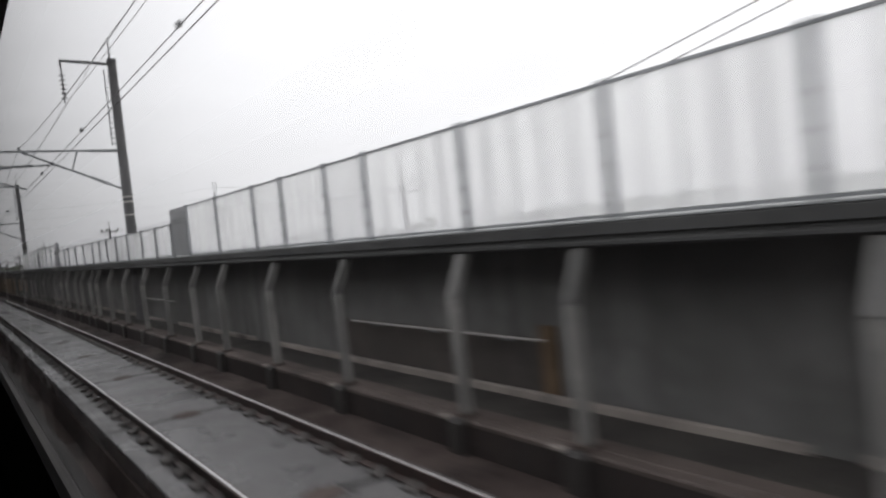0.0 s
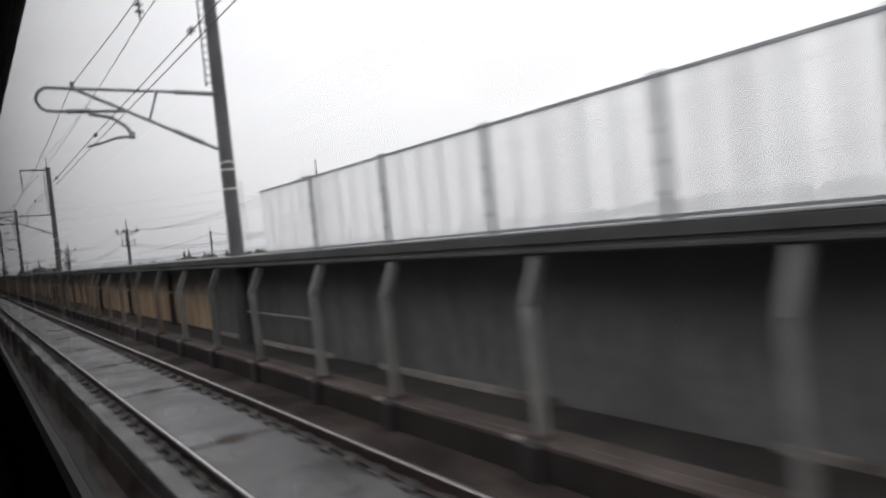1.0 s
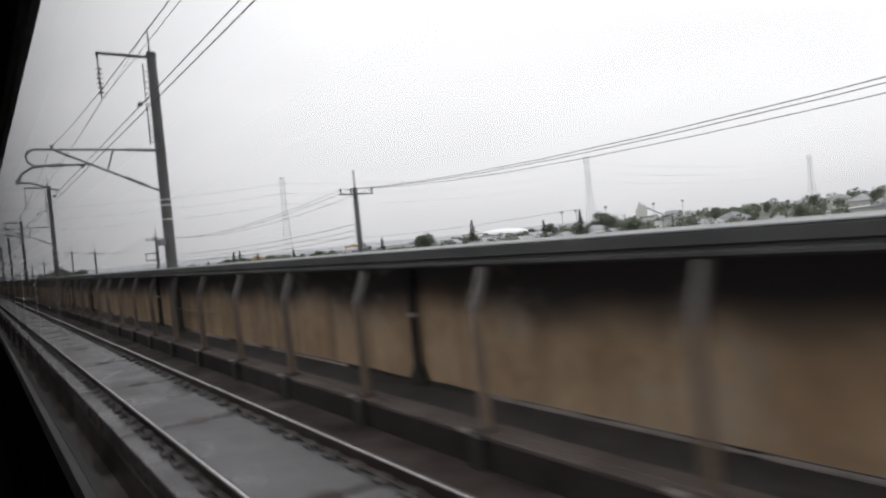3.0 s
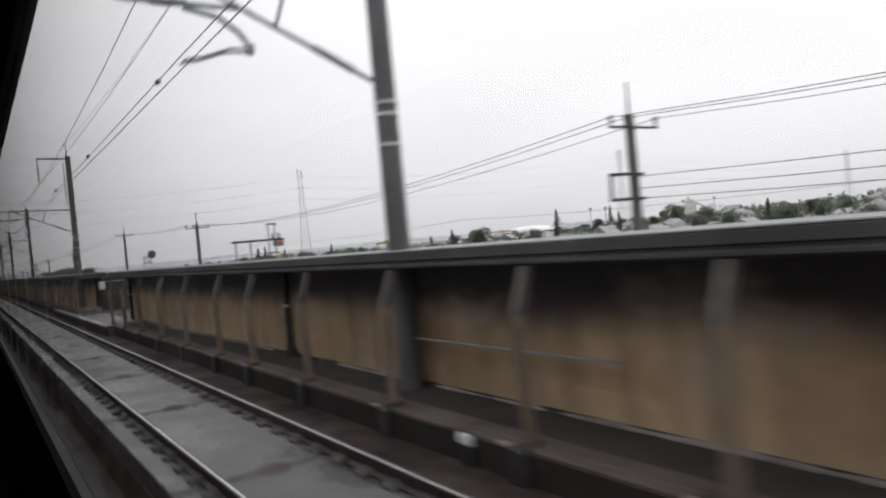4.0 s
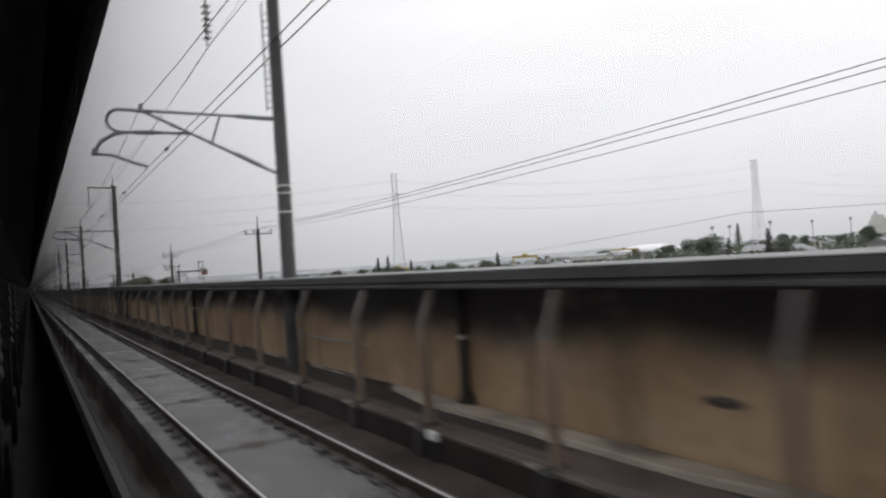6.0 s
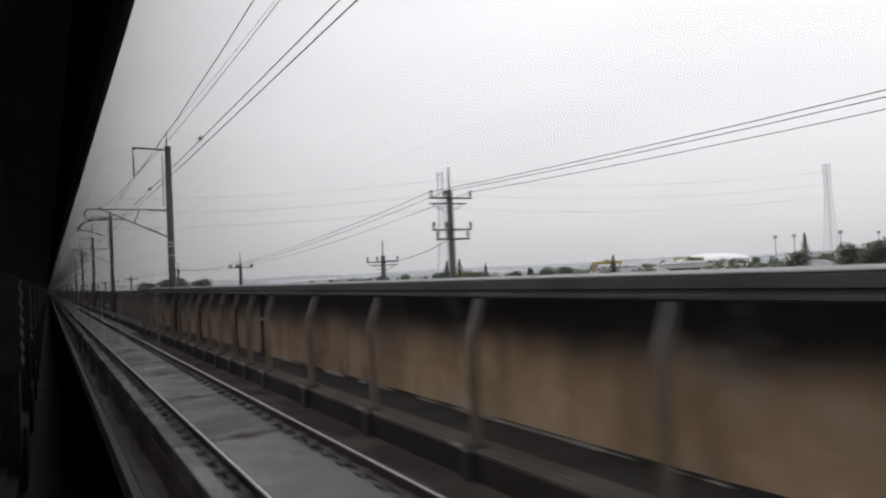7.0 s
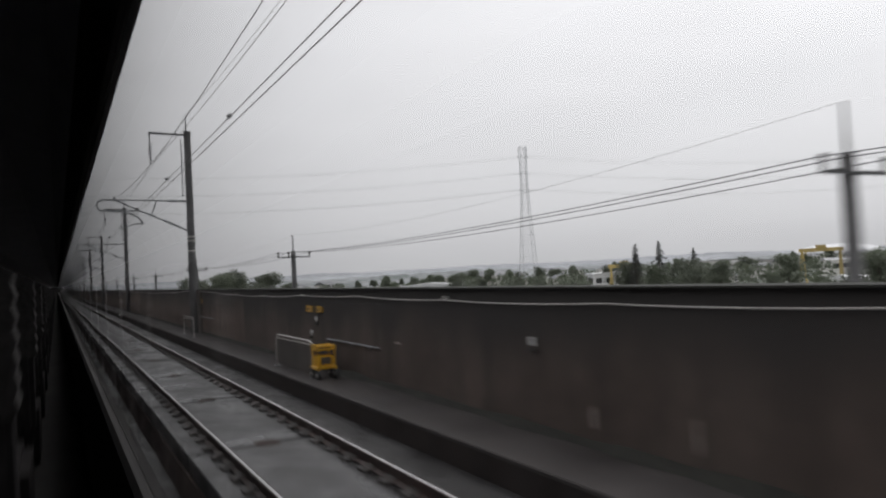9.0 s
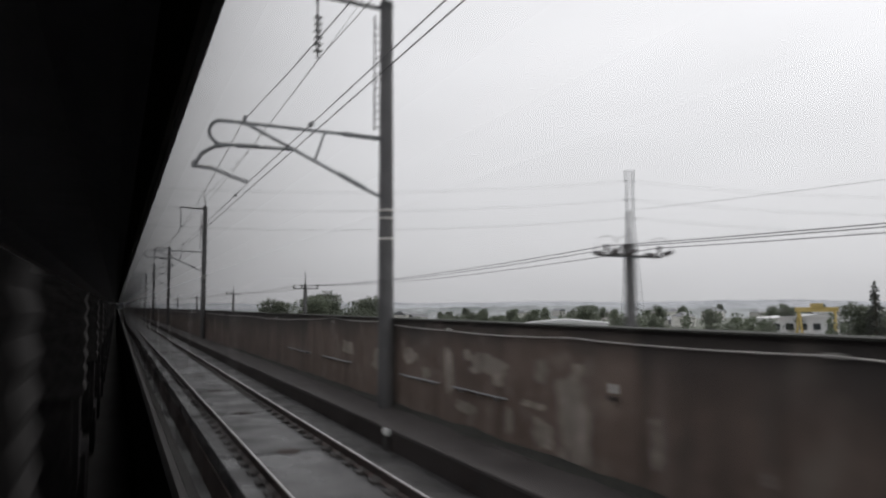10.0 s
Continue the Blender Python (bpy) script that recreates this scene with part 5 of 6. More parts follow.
# ---- lattice pylons ----
def pylon(x, y, top, turn, name="lattice_pylon"):
    p = empty(name, x, y, GZ)
    p.rotation_euler = (0, 0, radians(turn))
    tagged(p, "tall steel lattice pylon far off, haze in its pale colour", "pylon", group="pylons")
    H = top - GZ
    half = lambda z: 6.6 - 4.4 * min(1.0, z / (H * 0.7)) ** 0.8 + 0.7 * max(0.0, z / H - 0.93) / 0.07
    for sx in (-1, 1):
        for sy in (-1, 1):
            bm = bmesh.new()
            zs = [0, H * 0.2, H * 0.4, H * 0.66, H * 0.93, H]
            pipe_run(bm, [(sx * half(z), sy * half(z), z) for z in zs], 0.19, seg=4)
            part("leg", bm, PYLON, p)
    z, lv = 0.0, []
    while z < H:
        lv.append(z)
        z += max(4.4, half(z) * 1.7)
    lv.append(H)
    for a, b in zip(lv, lv[1:]):
        bm = bmesh.new()
        ca, cb = half(a), half(b)
        cor = [(-1, -1), (1, -1), (1, 1), (-1, 1)]
        for i in range(4):
            (ax, ay), (bx, by) = cor[i], cor[(i + 1) % 4]
            rod(bm, (ax * ca, ay * ca, a), (bx * cb, by * cb, b), 0.075, seg=3, caps=False)
            rod(bm, (bx * ca, by * ca, a), (ax * cb, ay * cb, b), 0.075, seg=3, caps=False)
            rod(bm, (ax * cb, ay * cb, b), (bx * cb, by * cb, b), 0.1, seg=3, caps=False)
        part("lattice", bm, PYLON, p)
    for z in (H * 0.68, H * 0.8, H * 0.92):
        bm = bmesh.new()
        for s in (-1, 1):
            rod(bm, (0, s * 2.0, z), (0, s * 4.6, z + 0.6), 0.2, seg=4)
            rod(bm, (0, s * 2.0, z + 1.6), (0, s * 4.6, z + 0.6), 0.15, seg=4)
        part("crossarm", bm, PYLON, p)
    return p


PYL = [(-63, 1115, 92), (310, 970, 92), (679, 841, 91), (1083, 767, 77)]
for x, y, top in PYL:
    pylon(x, y, top, 70)
for h in (0.69, 0.81, 0.93):
    for s in (-4.5, 4.5):
        spans("transmission_line", "faint high-voltage line between the pylons", [(x + s * 0.35, y + s * 0.93, GZ + (t - GZ) * h) for x, y, t in PYL], 9.0, 0.045)


# ---- trees ----
def tree_meshes(seed, hgt, wid, conical=False):
    rnd = random.Random(seed)
    bm = bmesh.new()
    rod(bm, (0, 0, 0), (0.1, 0, hgt * 0.35), 0.05 * hgt * 0.55, 0.03 * hgt * 0.55, seg=8)
    rod(bm, (0.1, 0, hgt * 0.35), (0.0, 0.1, hgt * 0.8), 0.03 * hgt * 0.55, 0.008 * hgt, seg=6)
    lobes = []
    if conical:
        for k in range(70):
            u = (k + rnd.random()) / 70
            a, reach = k * 2.4 + rnd.random(), wid * 0.5 * (1.0 - 0.97 * u) * rnd.uniform(0.45, 1.1)
            z = hgt * (0.12 + 0.88 * u)
            for s in (0.3, 0.6, 0.88):
                lobes.append((math.cos(a) * reach * s, math.sin(a) * reach * s, z - reach * s * 0.35, 0.055 * wid * (1.0 - u) * (1.3 - s) + 0.1))
            rod(bm, (0, 0, z), (math.cos(a) * reach * 0.9, math.sin(a) * reach * 0.9, z - reach * 0.32), 0.06, 0.02, seg=4)
    else:
        for k in range(24):
            a, u = rnd.uniform(0, math.tau), rnd.uniform(0, 1)
            r = wid * 0.4 * math.sqrt(rnd.random()) * (1.0 - 0.45 * u)
            lobes.append((math.cos(a) * r, math.sin(a) * r, hgt * (0.24 + 0.62 * u), wid * rnd.uniform(0.13, 0.24)))
        for x, y, z, r in lobes[:6]:
            rod(bm, (0.05, 0, hgt * 0.32), (x, y, z), 0.014 * hgt, 0.005 * hgt, seg=5)
    trunk = mesh_of("trunk", bm, BARK)
    vs, fs = [], []
    for x, y, z, r in lobes:
        for k in range(190 if not conical else 24):
            d = Vector((rnd.gauss(0, 1), rnd.gauss(0, 1), rnd.gauss(0, 1))).normalized() * r * rnd.uniform(0.5, 1.16)
            c = Vector((x, y, z)) + Vector((d.x, d.y, d.z * (0.8 if not conical else 0.6)))
            s = rnd.uniform(0.08, 0.18) * (hgt / 9.0) * (1.0 if not conical else 0.62)
            a = Vector((rnd.gauss(0, 1), rnd.gauss(0, 1), rnd.gauss(0, 0.6))).normalized()
            b = a.cross(Vector((rnd.gauss(0, 1), rnd.gauss(0, 1), rnd.gauss(0, 1)))).normalized()
            i = len(vs)
            vs += [(c + (a * p + b * q) * s) * U for p, q in ((-1, -0.6), (0.2, -1), (1, 0.5), (-0.3, 1))]
            fs.append((i, i + 1, i + 2, i + 3))
    me = bpy.data.meshes.new("crown")
    me.from_pydata([tuple(v) for v in vs], [], fs)
    me.materials.append(CONIFER if conical else LEAF)
    return trunk, me


KINDS = [tree_meshes(11, 9.0, 8.0), tree_meshes(12, 8.0, 9.5), tree_meshes(13, 11.0, 9.0), tree_meshes(14, 7.0, 6.5)]
CONES = [tree_meshes(21, 16.0, 12.5, True), tree_meshes(22, 13.0, 11.0, True)]


def tree(x, y, kind, scale, label, turn, group):
    t = empty("tree", x, y, GZ + rise(x, y))
    t.scale = (scale, scale, scale)
    t.rotation_euler = (0, 0, turn)
    tagged(t, label, "tree", group=group)
    for nm, me in zip(("trunk", "crown"), kind):
        o = new(nm, me)
        o.parent = t
    return t


def rise(x, y):
    """Height of the wooded rise above the plain."""
    u, w = (x - 760) / 330, (y - 420) / 420
    return 13.0 * math.exp(-u * u - w * w) * (1 + 0.25 * math.sin(x * 0.03 + y * 0.021)) + 5.0 * math.exp(-((x - 420) / 130) ** 2 - ((y - 250) / 220) ** 2)


def hides_hall(x, y):
    """Open ground between the line and the two white halls."""
    u = x / max(1.0, y - 597)
    return (x < 128 and 0.6 < u < 0.82) or (x < 200 and 1.08 < u < 1.45) or (x < 185 and 0.7 < x / max(1.0, y - 507) < 0.88)


rnd = random.Random(5)
for k in range(178):
    far = rnd.random()
    x = 70 + 520 * far ** 1.4
    y = rnd.uniform(40, 1000) + x * 0.6
    if hides_hall(x, y):
        continue
    tree(x, y, rnd.choice(KINDS), rnd.uniform(0.75, 1.3) * (1 + 0.2 * far), "leafy green tree among the houses", rnd.uniform(0, 6), "town trees")
for x, y, s in ((163.3, 706.3, 1.14), (165.0, 698.0, 1.17), (178.0, 696.0, 1.0), (150, 330, 0.95), (160, 470, 1.0), (155, 478, 0.9), (168, 600, 1.0), (120, 190, 0.9)):
    tree(x, y, CONES[int(y) % 2], s, "dark pointed conifer above the other trees", y, "conifers")
for x, y, s in ((166, 712, 1.35), (160, 695, 1.35), (157, 677, 1.4), (163, 757, 1.15), (120, 700, 1.15), (95, 640, 1.1), (88, 780, 1.2), (84, 795, 1.1), (80, 770, 1.2), (112, 735, 1.15),
                (200, 705, 1.3), (215, 720, 1.3), (230, 700, 1.3), (240, 760, 1.3), (260, 740, 1.4), (60, 800, 1.15), (66, 815, 1.2)):
    tree(x, y, KINDS[int(x) % 4], s, "broad green tree near the railway", x, "near trees")


for x, y, kind, s, label in ((198, 450, CONES[0], 1.25, "tall ragged conifer above the houses"), (345, 506, KINDS[2], 1.75, "large round grey-green tree among roofs"),
                             (288, 443, KINDS[1], 1.9, "large square-topped tree beside a shed"), (700, 883, CONES[0], 2.0, "very tall dark conifer far off"),
                             (232, 547, KINDS[2], 1.7, "tall green tree in the tree belt"), (280, 491, CONES[1], 1.3, "green conifer among the roofs"),
                             (246, 281, KINDS[0], 1.5, "broad grey-green tree in a grove"), (255, 272, KINDS[1], 1.75, "broad grey-green tree in a grove"),
                             (243, 262, KINDS[2], 1.45, "broad grey-green tree in a grove"), (252, 253, KINDS[0], 1.8, "broad grey-green tree in a grove"),
                             (258, 244, KINDS[1], 1.85, "broad grey-green tree in a grove"), (245, 268, KINDS[3], 1.7, "broad grey-green tree in a grove"),
                             (200, 356, KINDS[3], 2.2, "lone round-topped tree above low roofs"),
                             (240, 560, KINDS[0], 1.75, "tall green tree in the tree belt"), (255, 530, KINDS[1], 1.6, "broad green tree in the tree belt"),
                             (268, 600, KINDS[2], 1.4, "broad green tree in the tree belt"), (300, 610, KINDS[1], 1.5, "broad green tree in the tree belt")):
    tree(x, y, kind, s, label, x + y, "landmark trees")

rnd = random.Random(77)
for k in range(36):
    x = rnd.uniform(62, 230)
    y = 560 + x * 0.9 + rnd.uniform(0, 260)
    if hides_hall(x, y):
        continue
    if abs(x - 131) + abs(y - 787) > 30 and abs(x - 193) + abs(y - 745) > 24:
        tree(x, y, KINDS[k % 4], rnd.uniform(0.6, 1.0) + x / 900, "green tree in the belt below the viaduct", k, "tree belt")
for x, y, s in ((52, 800, 1.7), (57, 812, 1.8), (62, 790, 1.6), (64, 822, 1.75), (70, 806, 1.65), (48, 830, 1.6)):
    tree(x, y, KINDS[int(y) % 3], s, "tall dark tree in a clump by the line", x, "tall clump")


# ---- houses ----
def house_parts(seed, w, d, h, hip):
    rnd = random.Random(seed)
    out = []
    bm = bmesh.new()
    box(bm, -w / 2, w / 2, -d / 2, d / 2, 0, h)
    out.append(("wall", mesh_of("wall", bm, PLASTER)))
    bm = bmesh.new()
    e, r = 0.5, h + d * 0.3
    lo = [bm.verts.new(c) for c in ((-w / 2 - e, -d / 2 - e, h - 0.05), (w / 2 + e, -d / 2 - e, h - 0.05), (w / 2 + e, d / 2 + e, h - 0.05), (-w / 2 - e, d / 2 + e, h - 0.05))]
    k = d * 0.42 if hip else -e
    hi = [bm.verts.new(c) for c in ((-w / 2 + k, 0, r), (w / 2 - k, 0, r))]
    bm.faces.new(lo[::-1])
    bm.faces.new((lo[0], lo[1], hi[1], hi[0]))
    bm.faces.new((lo[2], lo[3], hi[0], hi[1]))
    bm.faces.new((lo[1], lo[2], hi[1]))
    bm.faces.new((lo[3], lo[0], hi[0]))
    out.append(("roof", mesh_of("roof", bm, ROOF)))
    for s in (-1, 1):
        for i in range(3):
            for z in (h * 0.2, h * 0.62):
                bm = bmesh.new()
                xx = (i - 1) * w * 0.3
                box(bm, xx - 0.6, xx + 0.6, s * d / 2 - 0.04, s * d / 2 + 0.04, z, z + 1.1)
                out.append(("window", mesh_of("window", bm, GLASSY)))
    for z in (h * 0.62,):
        bm = bmesh.new()
        box(bm, -w / 2 - 0.04, -w / 2 + 0.04, -0.7, 0.7, z, z + 1.1)
        out.append(("window", mesh_of("window", bm, GLASSY)))
    return out


HOUSES = [house_parts(1, 11, 8, 5.6, True), house_parts(2, 9, 7, 5.8, False), house_parts(3, 14, 8, 5.4, True), house_parts(4, 8, 7.5, 3.2, True)]


def house(x, y, kind, turn, s=1.0):
    h = empty("house", x, y, GZ + rise(x, y))
    h.rotation_euler = (0, 0, radians(turn))
    h.scale = (s, s, s)
    tagged(h, "plastered house with a grey tiled roof in the town", "house", group="town houses")
    for nm, me in HOUSES[kind][:15 if x < 220 else 8]:
        o = new(nm, me)
        o.parent = h


rnd = random.Random(9)
for k in range(170):
    u = rnd.random()
    x = 95 + 470 * u ** 1.2
    y = rnd.uniform(50, 1000) + x * 0.55
    if (470 < y - x * 0.9 < 840 and x < 270) or hides_hall(x, y):
        continue
    house(x, y, rnd.randrange(4), rnd.choice((0, 90, 12, 100, 35)), rnd.uniform(1.0, 1.35))


def frustum(bm, x0, x1, y0, y1, z0, ix, iy, z1):
    """Sloping roof block that draws in by ix and iy from eave to ridge."""
    lo = [bm.verts.new(c) for c in ((x0, y0, z0), (x1, y0, z0), (x1, y1, z0), (x0, y1, z0))]
    hi = [bm.verts.new(c) for c in ((x0 + ix, y0 + iy, z1), (x1 - ix, y0 + iy, z1), (x1 - ix, y1 - iy, z1), (x0 + ix, y1 - iy, z1))]
    bm.faces.new(lo[::-1])
    bm.faces.new(hi)
    for k in range(4):
        bm.faces.new((lo[k], lo[(k + 1) % 4], hi[(k + 1) % 4], hi[k]))


old_hall = empty("old_hall", 124.0, 212.0, GZ)
tagged(old_hall, "old timber hall with a grey tiered roof", "hall")
bm = bmesh.new()
box(bm, -4.6, 4.6, -7.0, 12.6, 0, 10.2)
part("wall", bm, PLASTER, old_hall)
bm = bmesh.new()
frustum(bm, -5.2, 5.2, -7.6, 13.4, 10.2, 2.2, 1.6, 11.3)
part("lower_roof", bm, DARK_ROOF, old_hall)
bm = bmesh.new()
box(bm, -2.9, 2.9, -5.4, 3.4, 11.3, 11.75)
part("upper_wall", bm, PLASTER, old_hall)
bm = bmesh.new()
frustum(bm, -3.4, 3.4, -6.6, 4.4, 11.75, 3.1, 0.9, 13.9)
part("upper_roof", bm, DARK_ROOF, old_hall)
bm = bmesh.new()
box(bm, -0.35, 0.35, -5.4, 3.2, 13.85, 14.2)
for e in (-5.3, 3.1):
    box(bm, -0.45, 0.45, e - 0.25, e + 0.25, 13.85, 14.5)
part("ridge_tiles", bm, DARK_ROOF, old_hall)


def long_hall(x, y, w, d, h, turn, mat, label):
    b = empty("hall", x, y, GZ)
    b.rotation_euler = (0, 0, radians(turn))
    tagged(b, label, "building", group="halls")
    bm = bmesh.new()
    box(bm, -w / 2, w / 2, -d / 2, d / 2, 0, h)
    part("wall", bm, mat, b)
    bm = bmesh.new()
    prism(bm, [(-w / 2 - 0.4, h), (0, h + 1.2), (w / 2 + 0.4, h)], -d / 2 - 0.4, d / 2 + 0.4)
    part("roof", bm, WHITE_ROOF if mat is WHITE_ROOF else PLATE, b)
    n = int(w / 4)
    for s in (-1, 1):
        for k in range(n):
            bm = bmesh.new()
            xx = -w / 2 + (k + 0.5) * w / n
            box(bm, xx - 1.2, xx + 1.2, s * d / 2 - 0.05, s * d / 2 + 0.05, h * 0.55, h * 0.8)
            part("window", bm, GLASSY, b)
        bm = bmesh.new()
        box(bm, s * w / 2 - 0.05, s * w / 2 + 0.05, -d * 0.4, d * 0.4, h * 0.55, h * 0.8)
        part("window", bm, GLASSY, b)
    return b


long_hall(131, 787, 26, 10, 7.6, -35, WHITE_ROOF, "long white single-storey hall with dark windows")
long_hall(211, 762, 30, 14, 8.6, -30, WHITE_ROOF, "white works hall with a grey roof")
long_hall(420, 860, 40, 20, 9.0, -30, PLASTER, "pale works hall far off")
long_hall(470, 930, 46, 22, 10.0, -30, PLASTER, "pale works hall beside the cranes")
long_hall(345, 747, 9, 26, 8.6, 55, PLASTER, "pale gabled works shed before the dome")
long_hall(225, 660, 12, 32, 4.6, 55, WHITE_ROOF, "low white works hall just above the parapet")
long_hall(300, 560, 40, 18, 9.0, -40, PLASTER, "pale shed in the town")
long_hall(260, 420, 36, 16, 8.5, -40, PLASTER, "pale shed in the town with a low roof")
long_hall(330, 330, 44, 18, 9.0, -50, PLASTER, "pale shed behind the houses")
long_hall(105, 218, 16, 12, 10.6, 20, ROOF, "large grey house with a heavy tiled roof")

long_hall(292, 680, 8, 27, 11.6, 10, PLASTER, "tall white shed with a low roof in the trees")

# concrete plant with its conveyor
plant = empty("batching_plant", 555, 652, GZ)
plant.rotation_euler = (0, 0, radians(-40))
tagged(plant, "pale grey batching plant tower with a sloping conveyor", "plant")
bm = bmesh.new()
box(bm, -5, 5, -4, 4, 14, 24)
box(bm, -3.4, 3.4, -3, 3, 24, 28)
part("tower", bm, PLASTER, plant)
for sx in (-4.6, 4.6):
    for sy in (-3.6, 3.6):
        bm = bmesh.new()
        box(bm, sx - 0.4, sx + 0.4, sy - 0.4, sy + 0.4, 0, 14)
        part("leg", bm, PYLON, plant)
bm = bmesh.new()
rod(bm, (3, 0, 26), (34, 0, 9), 0.9, seg=6)
rod(bm, (34, 0, 9), (34, 0, 0), 0.5, seg=6)
part("conveyor", bm, PYLON, plant)
bm = bmesh.new()
rod(bm, (-1, 0, 28), (-1, 0, 31), 1.4, 1.0, seg=10)
part("hopper", bm, PYLON, plant)

# floodlight masts of a sports ground
for x, y, hgt in ((728, 861, 35), (698, 916, 34), (887, 910, 36), (715, 905, 34), (905, 870, 36)):
    m = empty("floodlight_mast", x, y, GZ)
    tagged(m, "tall floodlight mast far off", "floodlight", group="floodlight masts")
    bm = bmesh.new()
    rod(bm, (0, 0, 0), (0, 0, hgt), 0.8, 0.5, seg=8)
    part("mast", bm, PYLON, m)
    bm = bmesh.new()
    box(bm, -3.2, 3.2, -0.5, 0.5, hgt - 1.6, hgt + 1.8)
    part("lamp_frame", bm, PYLON, m)

dome = empty("sports_dome", 575, 898, GZ)
tagged(dome, "low white membrane dome far off", "dome")
bm = bmesh.new()
bmesh.ops.create_uvsphere(bm, u_segments=40, v_segments=16, radius=1.0)
bmesh.ops.delete(bm, geom=[v for v in bm.verts if v.co.z < -0.01], context='VERTS')
for v in bm.verts:
    v.co = Vector((v.co.x * 34, v.co.y * 34, 11.5 + v.co.z * 7.5))
part("roof", bm, WHITE_ROOF, dome)
bm = bmesh.new()
rod(bm, (0, 0, 0), (0, 0, 11.7), 33, 33, seg=40)
part("wall", bm, PLASTER, dome)


def gantry(x, y, span, hgt, turn, label):
    g = empty("gantry_crane", x, y, GZ)
    g.rotation_euler = (0, 0, radians(turn))
    tagged(g, label, "crane", group="gantry cranes")
    for s in (-1, 1):
        for q in (-1, 1):
            bm = bmesh.new()
            rod(bm, (s * (span / 2 + 0.5 * q), q * 3.0, 0), (s * span / 2, q * 0.6, hgt), 0.4, 0.32, seg=6)
            part("leg", bm, YELLOW_FAR, g)
    bm = bmesh.new()
    box(bm, -span / 2 - 1, span / 2 + 1, -0.7, 0.7, hgt - 0.4, hgt + 1.0)
    part("girder", bm, YELLOW_FAR, g)
    bm = bmesh.new()
    box(bm, -1.6, 1.6, -1.2, 1.2, hgt + 1.0, hgt + 2.2)
    part("hoist", bm, YELLOW_FAR, g)


gantry(196, 747, 10, 11.2, -40, "yellow gantry crane in a works yard")
gantry(265, 710, 14, 13.6, -40, "yellow gantry crane behind the trees")
gantry(499, 861, 24, 14.5, -40, "yellow gantry crane before the white dome")

# the wooded rise
bm = bmesh.new()
N = 48
grid = [[bm.verts.new((80 + 1420 * i / N, -500 + 2000 * j / N, GZ - 0.6 + rise(80 + 1420 * i / N, -500 + 2000 * j / N))) for j in range(N + 1)] for i in range(N + 1)]
for i in range(N):
    for j in range(N):
        bm.faces.new((grid[i][j], grid[i + 1][j], grid[i + 1][j + 1], grid[i][j + 1]))
tagged(part("ground_rise", bm, GRASSY), "low rise with woods and houses behind the town", "hill", kind="structure")
rnd = random.Random(31)
vs, fs = [], []
for k in range(1300):
    x, y, h = rnd.uniform(170, 820), rnd.uniform(40, 900), rnd.uniform(5, 10)
    z0 = GZ + rise(x, y)
    for c in range(46):
        a, r, z = rnd.uniform(0, math.tau), h * 0.42 * math.sqrt(rnd.random()), h * rnd.uniform(0.25, 1.0)
        r *= 1.1 - 0.5 * z / h
        o = Vector((x + r * math.cos(a), y + r * math.sin(a), z0 + z))
        d1 = Vector((rnd.gauss(0, 1), rnd.gauss(0, 1), rnd.gauss(0, 1))).normalized() * rnd.uniform(0.4, 1.0)
        d2 = d1.cross(Vector((rnd.gauss(0, 1), rnd.gauss(0, 1), rnd.gauss(0, 1)))).normalized() * rnd.uniform(0.4, 1.0)
        i = len(vs)
        vs += [tuple((o + q) * U) for q in (-d1, d2, d1, -d2)]
        fs.append((i, i + 1, i + 2, i + 3))
me = bpy.data.meshes.new("far_woods")
me.from_pydata(vs, [], fs)
me.materials.append(LEAF)
tagged(new("far_woods", me), "far woods and hedges across the town", "woods", kind="stuff")

# ---- far hills and far town ----
def ridge(name, label, dist, base, amp, mat, seed, a0=-20, a1=110, n=260):
    bm = bmesh.new()
    top, bot = [], []
    for k in range(n + 1):
        a = radians(a0 + (a1 - a0) * k / n)
        w = noise.fractal(Vector((k * 13 / n, seed, 0)), 1.0, 2.1, 5) * amp * 0.7 + (noise.noise(Vector((k * 230 / n, seed, 3))) + 0.6 * noise.noise(Vector((k * 410 / n, seed, 9)))) * amp * 0.24
        x, y = dist * math.sin(a), 300 + dist * math.cos(a)
        top.append(bm.verts.new((x, y, base + max(0.0, amp + w))))
        bot.append(bm.verts.new((x * 0.94, y * 0.94, GZ)))
    for k in range(n):
        bm.faces.new((bot[k], bot[k + 1], top[k + 1], top[k]))
    tagged(part(name, bm, mat), label, "hills", kind="structure")


ridge("backdrop_near", "wooded rise beyond the town, grey-green with haze in its colour", 1050, -7.0, 6.5, FARTOWN, 2.0, n=900)
ridge("backdrop_hills", "pale hills with rain haze in their colour", 1800, -4, 9.0, FARHILL, 7.0, n=900)
ridge("backdrop_far", "faint far hills with rain haze in their colour", 2900, -2, 15.0, FARHILL, 12.0, n=900)

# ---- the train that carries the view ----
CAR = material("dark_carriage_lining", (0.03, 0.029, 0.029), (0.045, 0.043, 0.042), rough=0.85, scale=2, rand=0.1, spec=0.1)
SHELL = material("grey_carriage_paint", (0.3, 0.31, 0.32), (0.36, 0.37, 0.38), rough=0.4, scale=1.5, rand=0.05)
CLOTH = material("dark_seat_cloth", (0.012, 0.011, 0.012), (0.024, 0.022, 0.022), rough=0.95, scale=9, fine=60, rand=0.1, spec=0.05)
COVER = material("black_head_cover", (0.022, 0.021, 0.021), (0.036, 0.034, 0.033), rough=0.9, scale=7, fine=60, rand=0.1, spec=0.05)


